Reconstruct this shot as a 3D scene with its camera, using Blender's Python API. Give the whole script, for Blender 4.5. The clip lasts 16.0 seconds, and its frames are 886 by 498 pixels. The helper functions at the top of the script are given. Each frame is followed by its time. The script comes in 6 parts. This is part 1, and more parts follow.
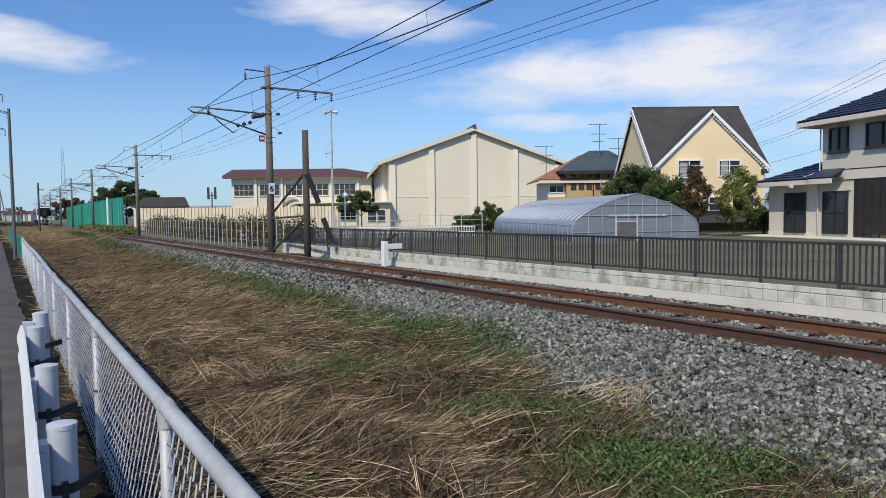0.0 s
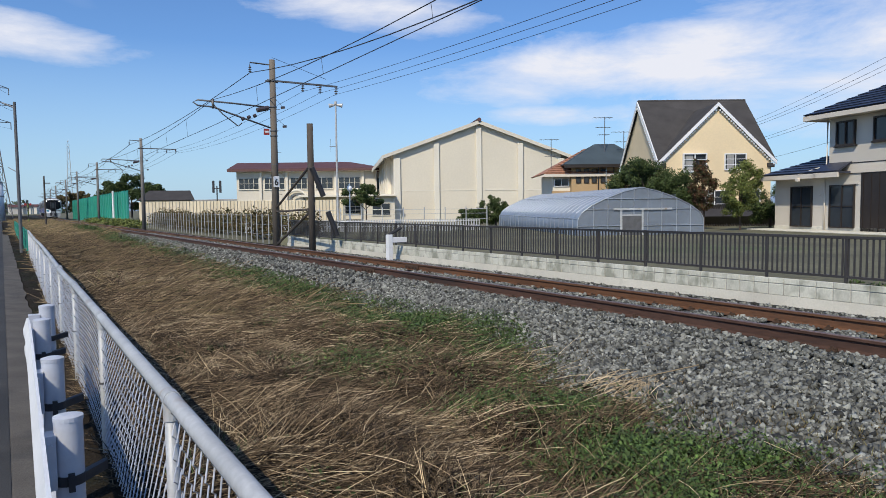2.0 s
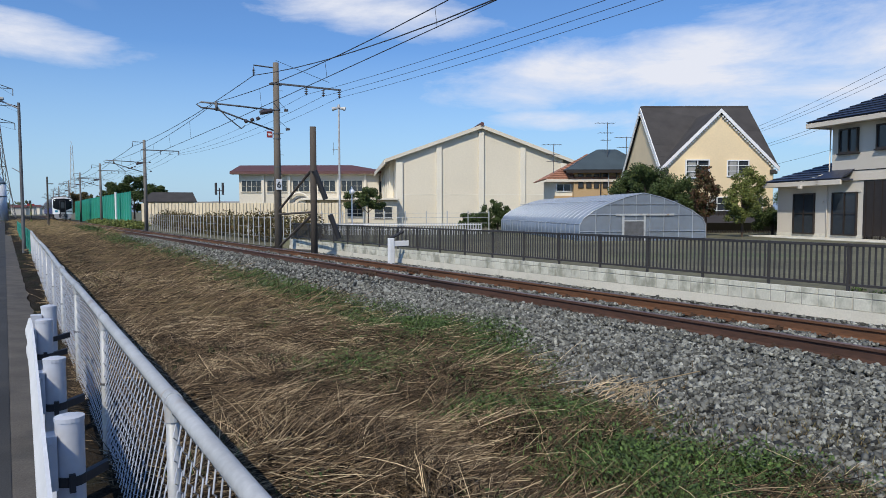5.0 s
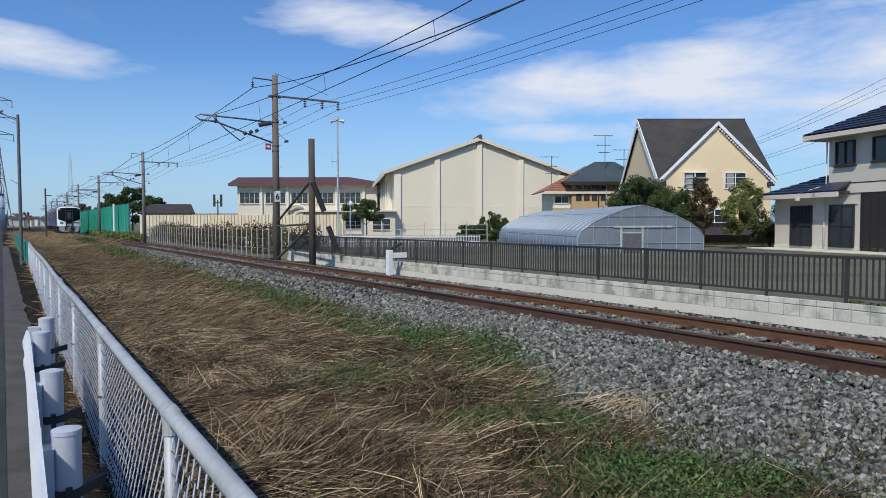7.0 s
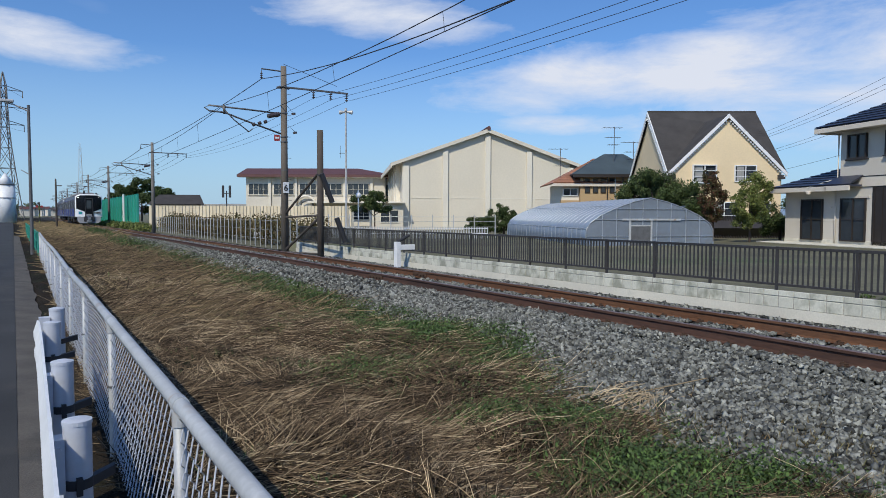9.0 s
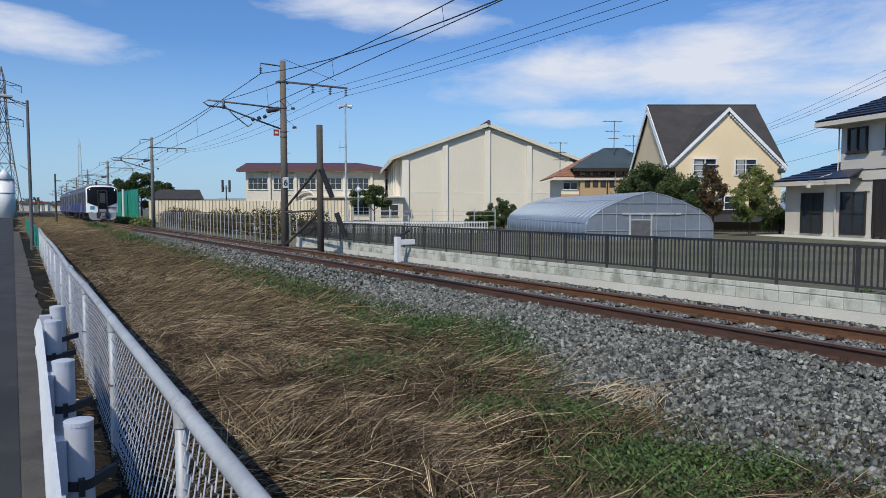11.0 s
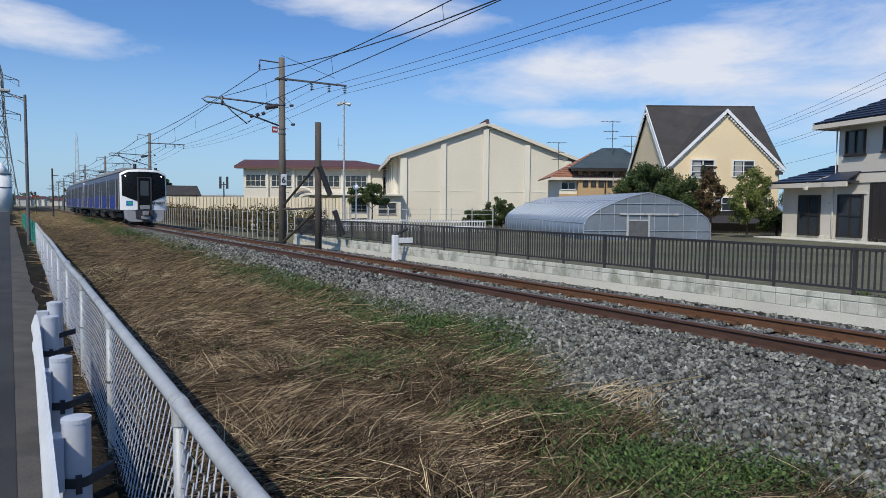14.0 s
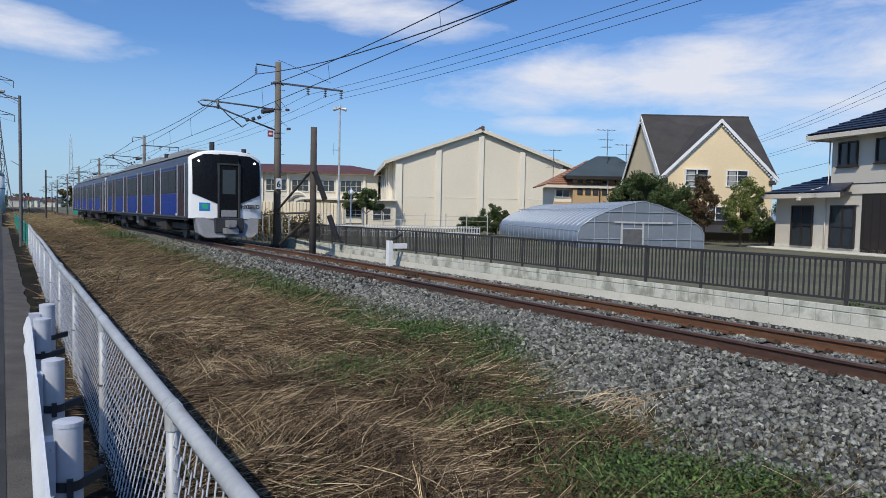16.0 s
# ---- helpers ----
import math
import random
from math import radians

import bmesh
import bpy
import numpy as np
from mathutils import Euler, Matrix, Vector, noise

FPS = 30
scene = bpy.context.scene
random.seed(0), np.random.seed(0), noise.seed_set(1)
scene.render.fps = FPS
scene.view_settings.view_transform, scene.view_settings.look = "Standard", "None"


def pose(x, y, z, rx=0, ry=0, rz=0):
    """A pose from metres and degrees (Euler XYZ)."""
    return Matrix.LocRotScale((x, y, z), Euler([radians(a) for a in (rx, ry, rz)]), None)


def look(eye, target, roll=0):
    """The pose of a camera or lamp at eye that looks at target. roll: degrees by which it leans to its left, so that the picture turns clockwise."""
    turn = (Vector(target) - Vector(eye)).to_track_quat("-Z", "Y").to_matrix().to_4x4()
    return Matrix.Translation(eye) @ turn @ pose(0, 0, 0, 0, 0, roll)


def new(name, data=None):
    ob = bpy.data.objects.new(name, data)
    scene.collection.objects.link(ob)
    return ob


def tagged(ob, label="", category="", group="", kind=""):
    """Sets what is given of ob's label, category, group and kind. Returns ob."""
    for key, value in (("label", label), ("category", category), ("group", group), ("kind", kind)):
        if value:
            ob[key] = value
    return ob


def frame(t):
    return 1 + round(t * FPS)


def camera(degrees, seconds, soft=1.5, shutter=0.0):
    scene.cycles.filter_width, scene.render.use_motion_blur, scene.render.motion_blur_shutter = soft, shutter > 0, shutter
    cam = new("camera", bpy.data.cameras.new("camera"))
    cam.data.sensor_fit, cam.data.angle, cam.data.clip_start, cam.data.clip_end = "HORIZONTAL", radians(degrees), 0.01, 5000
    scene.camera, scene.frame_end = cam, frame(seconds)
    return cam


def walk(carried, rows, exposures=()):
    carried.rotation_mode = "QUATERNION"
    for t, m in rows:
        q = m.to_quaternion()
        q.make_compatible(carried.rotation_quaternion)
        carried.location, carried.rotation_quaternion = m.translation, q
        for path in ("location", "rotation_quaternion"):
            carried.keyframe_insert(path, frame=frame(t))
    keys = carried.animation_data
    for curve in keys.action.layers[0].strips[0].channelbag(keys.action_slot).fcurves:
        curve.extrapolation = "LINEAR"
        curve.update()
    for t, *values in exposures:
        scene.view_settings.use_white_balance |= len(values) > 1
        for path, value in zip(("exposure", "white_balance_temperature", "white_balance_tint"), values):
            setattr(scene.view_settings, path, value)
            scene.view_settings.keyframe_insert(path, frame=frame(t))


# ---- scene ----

# ---- camera: a hand-held stand beside the line ----
def view(x, y, z, yaw, pitch, roll):
    """A camera pose: yaw to the right of +Y, pitch downwards."""
    a, b = radians(yaw), radians(pitch)
    way = Vector((math.sin(a) * math.cos(b), math.cos(a) * math.cos(b), -math.sin(b)))
    return look(Vector((x, y, z)), Vector((x, y, z)) + way, roll)


PATH = [
    (0, 0.000, -0.017, 1.304, 33.376, 3.024, -0.703),
    (0.5, 0.002, -0.013, 1.300, 33.321, 3.244, -0.680),
    (1, 0.003, -0.006, 1.301, 33.247, 3.416, -0.562),
    (1.5, -0.000, -0.009, 1.300, 33.079, 3.451, -0.628),
    (2, 0.003, -0.005, 1.301, 32.980, 3.558, -0.655),
    (2.5, 0.003, -0.001, 1.298, 32.701, 3.688, -0.730),
    (3, 0.005, -0.006, 1.302, 32.381, 3.616, -0.790),
    (3.5, -0.000, -0.000, 1.300, 32.484, 3.505, -0.550),
    (4, -0.001, -0.004, 1.300, 32.663, 3.546, -0.291),
    (6.5, -0.005, -0.008, 1.303, 32.950, 2.420, -0.244),
    (7, -0.007, -0.011, 1.304, 32.997, 2.220, -0.131),
    (7.5, -0.010, -0.016, 1.306, 33.079, 2.111, 0.033),
    (8, -0.010, -0.004, 1.304, 32.915, 2.343, 0.055),
    (8.5, -0.007, -0.001, 1.306, 32.643, 2.574, 0.001),
    (9, -0.006, 0.003, 1.310, 32.336, 2.907, 0.136),
    (11.5, -0.007, 0.006, 1.340, 32.356, 3.422, -0.022),
    (12, -0.007, 0.014, 1.341, 32.363, 3.316, 0.061),
    (12.5, -0.006, 0.017, 1.331, 32.168, 3.263, 0.084),
    (13, -0.013, 0.021, 1.340, 32.270, 3.307, 0.300),
    (13.5, -0.017, 0.028, 1.339, 32.352, 3.479, 0.472),
    (14, -0.015, 0.015, 1.342, 32.569, 3.538, 0.541),
    (14.5, -0.014, 0.022, 1.344, 32.753, 3.497, 0.616),
    (15, -0.018, 0.016, 1.344, 32.933, 3.356, 0.838),
    (15.5, -0.015, 0.015, 1.329, 33.046, 3.199, 1.081),
    (16, -0.024, 0.016, 1.345, 33.055, 3.021, 1.219),
]
cam = camera(66.3, 16.0, soft=0.85)
walk(cam, [(r[0], view(*r[1:])) for r in PATH], exposures=[(0, 0.07, 6550, 10), (4, 0.04, 6500, 10), (7, -0.05, 6250, 9), (9, -0.08, 6250, 9), (12.5, -0.12, 6250, 9), (14, -0.08, 6300, 9), (16, -0.06, 6350, 10)])

# ---- sky and sun ----
SUN_FROM = Vector((-0.77, -0.53, 0.95)).normalized()


def make_sky():
    w = bpy.data.worlds.new("sky")
    scene.world = w
    w.use_nodes = True
    nt = w.node_tree
    nt.nodes.clear()
    N, L = nt.nodes.new, nt.links.new
    out, bg = N("ShaderNodeOutputWorld"), N("ShaderNodeBackground")
    sky = N("ShaderNodeTexSky")
    sky.sky_type, sky.sun_disc = "NISHITA", False
    sky.sun_elevation = math.asin(SUN_FROM.z)
    sky.sun_rotation = math.atan2(SUN_FROM.x, SUN_FROM.y)
    sky.air_density, sky.dust_density, sky.ozone_density = 1.0, 0.7, 2.5
    co = N("ShaderNodeTexCoord")
    sep = N("ShaderNodeSeparateXYZ")
    L(co.outputs["Generated"], sep.inputs[0])

    def mth(op, a, b=None, clamp=False):
        n = N("ShaderNodeMath")
        n.operation, n.use_clamp = op, clamp
        for i, v in enumerate((a, b)):
            if v is None:
                continue
            if isinstance(v, (int, float)):
                n.inputs[i].default_value = v
            else:
                L(v, n.inputs[i])
        return n.outputs[0]
    az = mth("ARCTAN2", sep.outputs[0], sep.outputs[1])
    el = mth("ARCSINE", sep.outputs[2])
    comb = N("ShaderNodeCombineXYZ")
    L(az, comb.inputs[0])
    L(mth("MULTIPLY", el, 3.2), comb.inputs[1])
    n1 = N("ShaderNodeTexNoise")
    n1.inputs["Scale"].default_value, n1.inputs["Detail"].default_value, n1.inputs["Roughness"].default_value = 5.0, 9.0, 0.62
    n1.inputs["Distortion"].default_value = 0.25
    L(comb.outputs[0], n1.inputs["Vector"])
    n2 = N("ShaderNodeTexNoise")
    n2.inputs["Scale"].default_value, n2.inputs["Detail"].default_value = 1.7, 4.0
    L(comb.outputs[0], n2.inputs["Vector"])
    total = None
    # drifting cloud banks: azimuth and elevation of the middle, half sizes, weight (degrees)
    for a, e, sa, se, k, tilt in CLOUDS:
        da = mth("SUBTRACT", az, radians(a))
        de = mth("SUBTRACT", mth("SUBTRACT", el, radians(e)), mth("MULTIPLY", da, tilt))
        q = mth("ADD", mth("POWER", mth("ABSOLUTE", mth("DIVIDE", da, radians(sa))), 2.0),
                mth("POWER", mth("ABSOLUTE", mth("DIVIDE", de, radians(se))), 2.0))
        g = mth("MULTIPLY", mth("SUBTRACT", 1.0, mth("MULTIPLY", q, 0.5), True), k)
        total = g if total is None else mth("MAXIMUM", total, g)
    body = mth("ADD", mth("MULTIPLY", n1.outputs["Fac"], 1.5), mth("SUBTRACT", total, 1.16))
    far = mth("MULTIPLY", mth("SUBTRACT", n2.outputs["Fac"], 0.62), 1.2)
    cover = mth("MULTIPLY", mth("MAXIMUM", body, far), 1.7, True)
    haze = mth("MULTIPLY", mth("SUBTRACT", 1.0, mth("DIVIDE", mth("ABSOLUTE", el), radians(13)), True), 0.75)
    tint = N("ShaderNodeMix")
    tint.data_type = "RGBA"
    tint.blend_type = "MULTIPLY"
    tint.inputs[0].default_value = 1.0
    L(sky.outputs[0], tint.inputs[6])
    tint.inputs[7].default_value = SKY_TINT
    mix = N("ShaderNodeMix")
    mix.data_type = "RGBA"
    L(cover, mix.inputs[0])
    low = N("ShaderNodeMix")
    low.data_type = "RGBA"
    L(haze, low.inputs[0])
    L(tint.outputs[2], low.inputs[6])
    low.inputs[7].default_value = HAZE_COLOUR
    L(low.outputs[2], mix.inputs[6])
    mix.inputs[7].default_value = CLOUD_COLOUR
    L(mix.outputs[2], bg.inputs[0])
    bg.inputs[1].default_value = SKY_STRENGTH
    L(bg.outputs[0], out.inputs[0])


SKY_STRENGTH = 0.118
SKY_TINT = (0.62, 0.86, 1.16, 1)
CLOUD_COLOUR = (6.6, 6.8, 7.5, 1)
HAZE_COLOUR = (3.9, 5.5, 7.0, 1)
CLOUDS = [
    (1.5, 12.4, 8.0, 1.6, 0.9, -0.10),
    (27, 15.8, 10, 2.2, 0.85, -0.14),
    (24, 16.0, 8, 1.0, 0.6, 0.0),
    (50, 11.2, 17, 2.8, 1.0, 0.05),
    (58, 10.0, 16, 5.0, 0.75, 0.0),
    (44, 7.5, 8, 1.0, 0.7, 0.0),
    (70, 11, 20, 6.0, 0.9, 0.0),
]
make_sky()
sun = bpy.data.lights.new("sun", "SUN")
sun.energy, sun.angle, sun.color = 3.75, radians(0.53), (1.0, 0.91, 0.74)
new("sun", sun).matrix_world = look(SUN_FROM * 60, (0, 0, 0))


# ---- materials ----
def mat(name, base, rough=0.7, metal=0.0, var=0.2, scale=2.0, fine=30.0, bump=0.15, dist=0.01, rnd=0.0, island=0.0,
        stain=None, stain_at=0.55, stain_scale=1.2, stretch=(1, 1, 1), spec=0.5, hue=None, place=False):
    m = bpy.data.materials.new(name)
    m.use_nodes = True
    nt = m.node_tree
    N, L = nt.nodes.new, nt.links.new
    bs = nt.nodes["Principled BSDF"]
    bs.inputs["Metallic"].default_value = metal
    bs.inputs["Specular IOR Level"].default_value = spec
    co = N("ShaderNodeTexCoord")
    mp = N("ShaderNodeMapping")
    mp.inputs["Scale"].default_value = stretch
    L(N("ShaderNodeNewGeometry").outputs["Position"] if place else co.outputs["Object"], mp.inputs[0])

    def nz(s, d=4.0):
        n = N("ShaderNodeTexNoise")
        n.inputs["Scale"].default_value, n.inputs["Detail"].default_value = s, d
        L(mp.outputs[0], n.inputs["Vector"])
        return n.outputs["Fac"]

    def mix(kind, f, a, b):
        n = N("ShaderNodeMix")
        n.data_type, n.blend_type = "RGBA", kind
        for i, v in ((0, f), (6, a), (7, b)):
            if isinstance(v, (int, float)):
                n.inputs[i].default_value = v
            elif isinstance(v, tuple):
                n.inputs[i].default_value = (*v[:3], 1)
            else:
                L(v, n.inputs[i])
        return n.outputs[2]

    def ramp(v, a, b, lo, hi):
        n = N("ShaderNodeMapRange")
        n.inputs[1].default_value, n.inputs[2].default_value, n.inputs[3].default_value, n.inputs[4].default_value = a, b, lo, hi
        L(v, n.inputs[0])
        return n.outputs[0]
    big, small = nz(scale), nz(fine, 6.0)
    col = mix("MIX", ramp(big, 0.3, 0.7, 0, 1), tuple(c * (1 - var) for c in base), tuple(min(1, c * (1 + var)) for c in base))
    if stain:
        col = mix("MIX", ramp(nz(stain_scale, 8.0), stain_at, stain_at + 0.15, 0, 0.85), col, stain)
    g = ramp(small, 0.25, 0.75, 1 - var * 0.9, 1 + var * 0.9)
    gm = N("ShaderNodeCombineColor")
    for i in range(3):
        L(g, gm.inputs[i])
    col = mix("MULTIPLY", 1.0, col, gm.outputs[0])
    if rnd or island:
        if rnd:
            o = N("ShaderNodeObjectInfo").outputs["Random"]
        else:
            o = N("ShaderNodeNewGeometry").outputs["Random Per Island"]
        if hue:
            col = mix("MIX", o, col, hue)
            wn = N("ShaderNodeTexWhiteNoise")
            wn.noise_dimensions = "1D"
            L(o, wn.inputs["W"])
            o = wn.outputs["Value"]
        a = rnd or island
        r = ramp(o, 0, 1, 1 - a, 1 + a)
        rm = N("ShaderNodeCombineColor")
        for i in range(3):
            L(r, rm.inputs[i])
        col = mix("MULTIPLY", 1.0, col, rm.outputs[0])
    L(col, bs.inputs["Base Color"])
    L(ramp(small, 0.3, 0.7, max(0.02, rough - 0.08), min(1, rough + 0.08)), bs.inputs["Roughness"])
    if bump:
        b = N("ShaderNodeBump")
        b.inputs["Strength"].default_value, b.inputs["Distance"].default_value = bump, dist
        L(small, b.inputs["Height"])
        L(b.outputs[0], bs.inputs["Normal"])
    return m


def glass_mat(name, tint, rough=0.05):
    m = mat(name, tint, rough, 0.0, 0.1, 0.8, 5, 0.03, 0.004, spec=0.5)
    return m


def film_mat(name, tint, clear):
    """Thin plastic film: part of the light goes straight through."""
    m = mat(name, tint, 0.48, 0.0, 0.10, 0.7, 4, 0.15, 0.02)
    nt = m.node_tree
    bs = nt.nodes["Principled BSDF"]
    tr, mx = nt.nodes.new("ShaderNodeBsdfTransparent"), nt.nodes.new("ShaderNodeMixShader")
    mx.inputs[0].default_value = clear
    nt.links.new(bs.outputs[0], mx.inputs[1])
    nt.links.new(tr.outputs[0], mx.inputs[2])
    nt.links.new(mx.outputs[0], nt.nodes["Material Output"].inputs[0])
    return m


def glow_mat(name, colour, strength):
    m = bpy.data.materials.new(name)
    m.use_nodes = True
    bs = m.node_tree.nodes["Principled BSDF"]
    bs.inputs["Emission Color"].default_value, bs.inputs["Emission Strength"].default_value = (*colour, 1), strength
    return m


M = dict(
    # Soil kept near black: the shade between the stalks is in its colour.
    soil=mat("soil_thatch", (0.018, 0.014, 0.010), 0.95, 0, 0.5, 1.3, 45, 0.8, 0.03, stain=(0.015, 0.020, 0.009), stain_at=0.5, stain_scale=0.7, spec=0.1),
    # Bed far darker than its stones: shade of the gaps painted in.
    ballast=mat("ballast_bed_gap_shade", (0.034, 0.035, 0.034), 0.9, 0, 0.35, 2.0, 22, 1.0, 0.05, spec=0.1),
    field=mat("yard_ground", (0.12, 0.115, 0.07), 0.95, 0, 0.35, 0.25, 6, 0.5, 0.05, stain=(0.07, 0.095, 0.035), stain_scale=0.12),
    dirt=mat("road_edge_dirt", (0.085, 0.076, 0.066), 0.95, 0, 0.3, 2, 60, 0.6, 0.01, stain=(0.05, 0.048, 0.045), stain_scale=2.5),
    asphalt=mat("asphalt", (0.030, 0.030, 0.031), 0.9, 0, 0.3, 0.8, 90, 0.5, 0.006, stain=(0.055, 0.051, 0.046), stain_at=0.58),
    stone=mat("ballast_stone", (0.205, 0.208, 0.187), 0.8, 0, 0.3, 6, 60, 0.5, 0.01, island=0.88, hue=(0.078, 0.080, 0.073)),
    straw=mat("dry_stalk", (0.150, 0.108, 0.066), 0.75, 0, 0.25, 3, 40, 0.2, 0.004, island=0.8, hue=(0.024, 0.017, 0.011), spec=0.12),
    pale_straw=mat("pale_stalk", (0.54, 0.435, 0.28), 0.7, 0, 0.2, 3, 40, 0.2, 0.004, island=0.4, hue=(0.25, 0.185, 0.11), spec=0.25),
    far_straw=mat("far_dry_grass", (0.23, 0.165, 0.095), 0.8, 0, 0.3, 0.5, 20, 0.2, 0.004, island=0.45, hue=(0.10, 0.085, 0.04), spec=0.2),
    grass=mat("grass_blade", (0.074, 0.125, 0.029), 0.6, 0, 0.25, 2, 30, 0.1, 0.004, island=0.55, hue=(0.050, 0.078, 0.024), spec=0.3),
    dry_weed=mat("fading_weed", (0.105, 0.105, 0.040), 0.7, 0, 0.25, 2, 30, 0.1, 0.004, island=0.5, hue=(0.125, 0.080, 0.035)),
    # Rust in two tones: lit orange, and a copy darkened for the shadow side.
    rail=mat("rusty_rail", (0.135, 0.062, 0.030), 0.75, 0.2, 0.3, 3, 40, 0.35, 0.004, stain=(0.07, 0.038, 0.026), stretch=(1, 0.25, 1)),
    rail_shaded=mat("shaded_rusty_rail", (0.085, 0.043, 0.030), 0.75, 0.25, 0.3, 3, 40, 0.35, 0.004, stain=(0.05, 0.03, 0.024), stretch=(1, 0.25, 1)),
    rail_top=mat("worn_rail_head", (0.19, 0.13, 0.115), 0.45, 0.5, 0.15, 3, 30, 0.1, 0.002, stretch=(1, 0.1, 1)),
    sleeper=mat("sleeper", (0.105, 0.092, 0.080), 0.9, 0, 0.3, 4, 40, 0.5, 0.01, rnd=0.25),
    fastening=mat("rail_clip", (0.085, 0.05, 0.032), 0.8, 0.3, 0.3, 10, 60, 0.3, 0.004),
    concrete=mat("wall_concrete", (0.60, 0.575, 0.50), 0.9, 0, 0.10, 0.9, 35, 0.35, 0.006, stain=(0.36, 0.36, 0.30), stain_at=0.57, stain_scale=1.8, place=True),
    block=mat("wall_block", (0.54, 0.535, 0.465), 0.9, 0, 0.12, 1.2, 40, 0.5, 0.006, rnd=0.08, stain=(0.25, 0.255, 0.205), stain_at=0.49, stain_scale=3.4, stretch=(1, 1, 0.7), place=True),
    joint=mat("mortar", (0.36, 0.35, 0.32), 0.95, 0, 0.25, 3, 40, 0.3, 0.004),
    railing=mat("brown_aluminium", (0.055, 0.05, 0.05), 0.45, 0.3, 0.15, 2, 30, 0.05, 0.002),
    galv=mat("galvanised_steel", (0.44, 0.45, 0.46), 0.55, 0.2, 0.14, 3, 40, 0.1, 0.002, stain=(0.30, 0.21, 0.14), stain_at=0.58, stain_scale=5),
    wire=mat("mesh_wire", (0.46, 0.48, 0.52), 0.45, 0.2, 0.15, 4, 40, 0.05, 0.001),
    white=mat("white_paint", (0.74, 0.75, 0.77), 0.5, 0, 0.06, 3, 30, 0.08, 0.002, stain=(0.55, 0.53, 0.50), stain_at=0.66, stain_scale=4),
    post_white=mat("post_paint", (0.52, 0.54, 0.60), 0.4, 0, 0.05, 3, 30, 0.05, 0.002, stain=(0.5, 0.5, 0.52), stain_at=0.66, stain_scale=6),
    dark=mat("dark_rubber", (0.03, 0.03, 0.035), 0.6, 0, 0.2, 5, 40, 0.1, 0.002),
    pole=mat("weathered_pole", (0.135, 0.115, 0.095), 0.9, 0, 0.22, 1.5, 30, 0.4, 0.006, stretch=(1, 1, 0.3)),
    pole_dark=mat("creosoted_pole", (0.075, 0.062, 0.052), 0.9, 0, 0.25, 2, 30, 0.4, 0.006, stretch=(1, 1, 0.2)),
    pole_grey=mat("concrete_pole", (0.165, 0.155, 0.145), 0.9, 0, 0.18, 1.5, 30, 0.3, 0.005, stretch=(1, 1, 0.3)),
    steel=mat("aged_steel", (0.13, 0.13, 0.135), 0.6, 0.4, 0.2, 4, 30, 0.15, 0.003),
    cable=mat("cable", (0.035, 0.035, 0.04), 0.6, 0.2, 0.1, 4, 30, 0),
    insulator=mat("insulator_glaze", (0.06, 0.05, 0.055), 0.3, 0, 0.1, 4, 30, 0),
    cream=mat("cream_render", (0.66, 0.60, 0.49), 0.9, 0, 0.05, 0.15, 5, 0.12, 0.01, stain=(0.60, 0.54, 0.44), stain_at=0.6, stain_scale=0.2),
    cream_trim=mat("cream_trim", (0.70, 0.65, 0.55), 0.85, 0, 0.05, 0.4, 8, 0.1, 0.01),
    cream_fence=mat("cream_panel", (0.70, 0.60, 0.43), 0.8, 0, 0.08, 0.8, 12, 0.1, 0.01, rnd=0.08),
    school=mat("school_wall", (0.62, 0.57, 0.48), 0.9, 0, 0.07, 0.2, 5, 0.1, 0.01),
    red_roof=mat("maroon_metal_roof", (0.115, 0.052, 0.048), 0.6, 0.1, 0.12, 0.5, 8, 0.1, 0.01),
    grey_roof=mat("grey_sheet_roof", (0.34, 0.33, 0.31), 0.6, 0.2, 0.12, 0.5, 8, 0.1, 0.01),
    dark_roof=mat("charcoal_shingle", (0.046, 0.042, 0.041), 0.85, 0, 0.22, 1.0, 14, 0.3, 0.01, rnd=0.14),
    blue_tile=mat("dark_blue_tile", (0.026, 0.030, 0.050), 0.35, 0.0, 0.2, 2, 20, 0.1, 0.005, rnd=0.2),
    orange_tile=mat("orange_tile", (0.30, 0.140, 0.085), 0.75, 0, 0.25, 2, 15, 0.3, 0.01, rnd=0.15),
    teal_roof=mat("dark_teal_roof", (0.055, 0.075, 0.085), 0.6, 0, 0.15, 1, 10, 0.2, 0.01),
    yellow=mat("yellow_render", (0.74, 0.595, 0.385), 0.9, 0, 0.05, 0.4, 9, 0.12, 0.008),
    ochre=mat("ochre_render", (0.43, 0.30, 0.165), 0.9, 0, 0.07, 0.4, 9, 0.12, 0.008),
    greige=mat("greige_render", (0.56, 0.52, 0.46), 0.9, 0, 0.05, 0.4, 25, 0.25, 0.006),
    fascia=mat("pale_fascia", (0.62, 0.56, 0.48), 0.6, 0, 0.05, 0.8, 15, 0.05, 0.004),
    glass=glass_mat("window_glass", (0.035, 0.042, 0.05)),
    curtain=mat("net_curtain", (0.30, 0.30, 0.29), 0.9, 0, 0.1, 4, 20, 0.1, 0.004, stretch=(4, 4, 0.2)),
    frame_dark=mat("bronze_frame", (0.035, 0.028, 0.025), 0.45, 0.2, 0.1, 4, 20, 0),
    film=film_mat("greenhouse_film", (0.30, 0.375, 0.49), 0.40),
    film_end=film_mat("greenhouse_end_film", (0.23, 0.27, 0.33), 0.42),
    pipe=mat("greenhouse_pipe", (0.34, 0.37, 0.42), 0.45, 0.4, 0.08, 4, 20, 0),
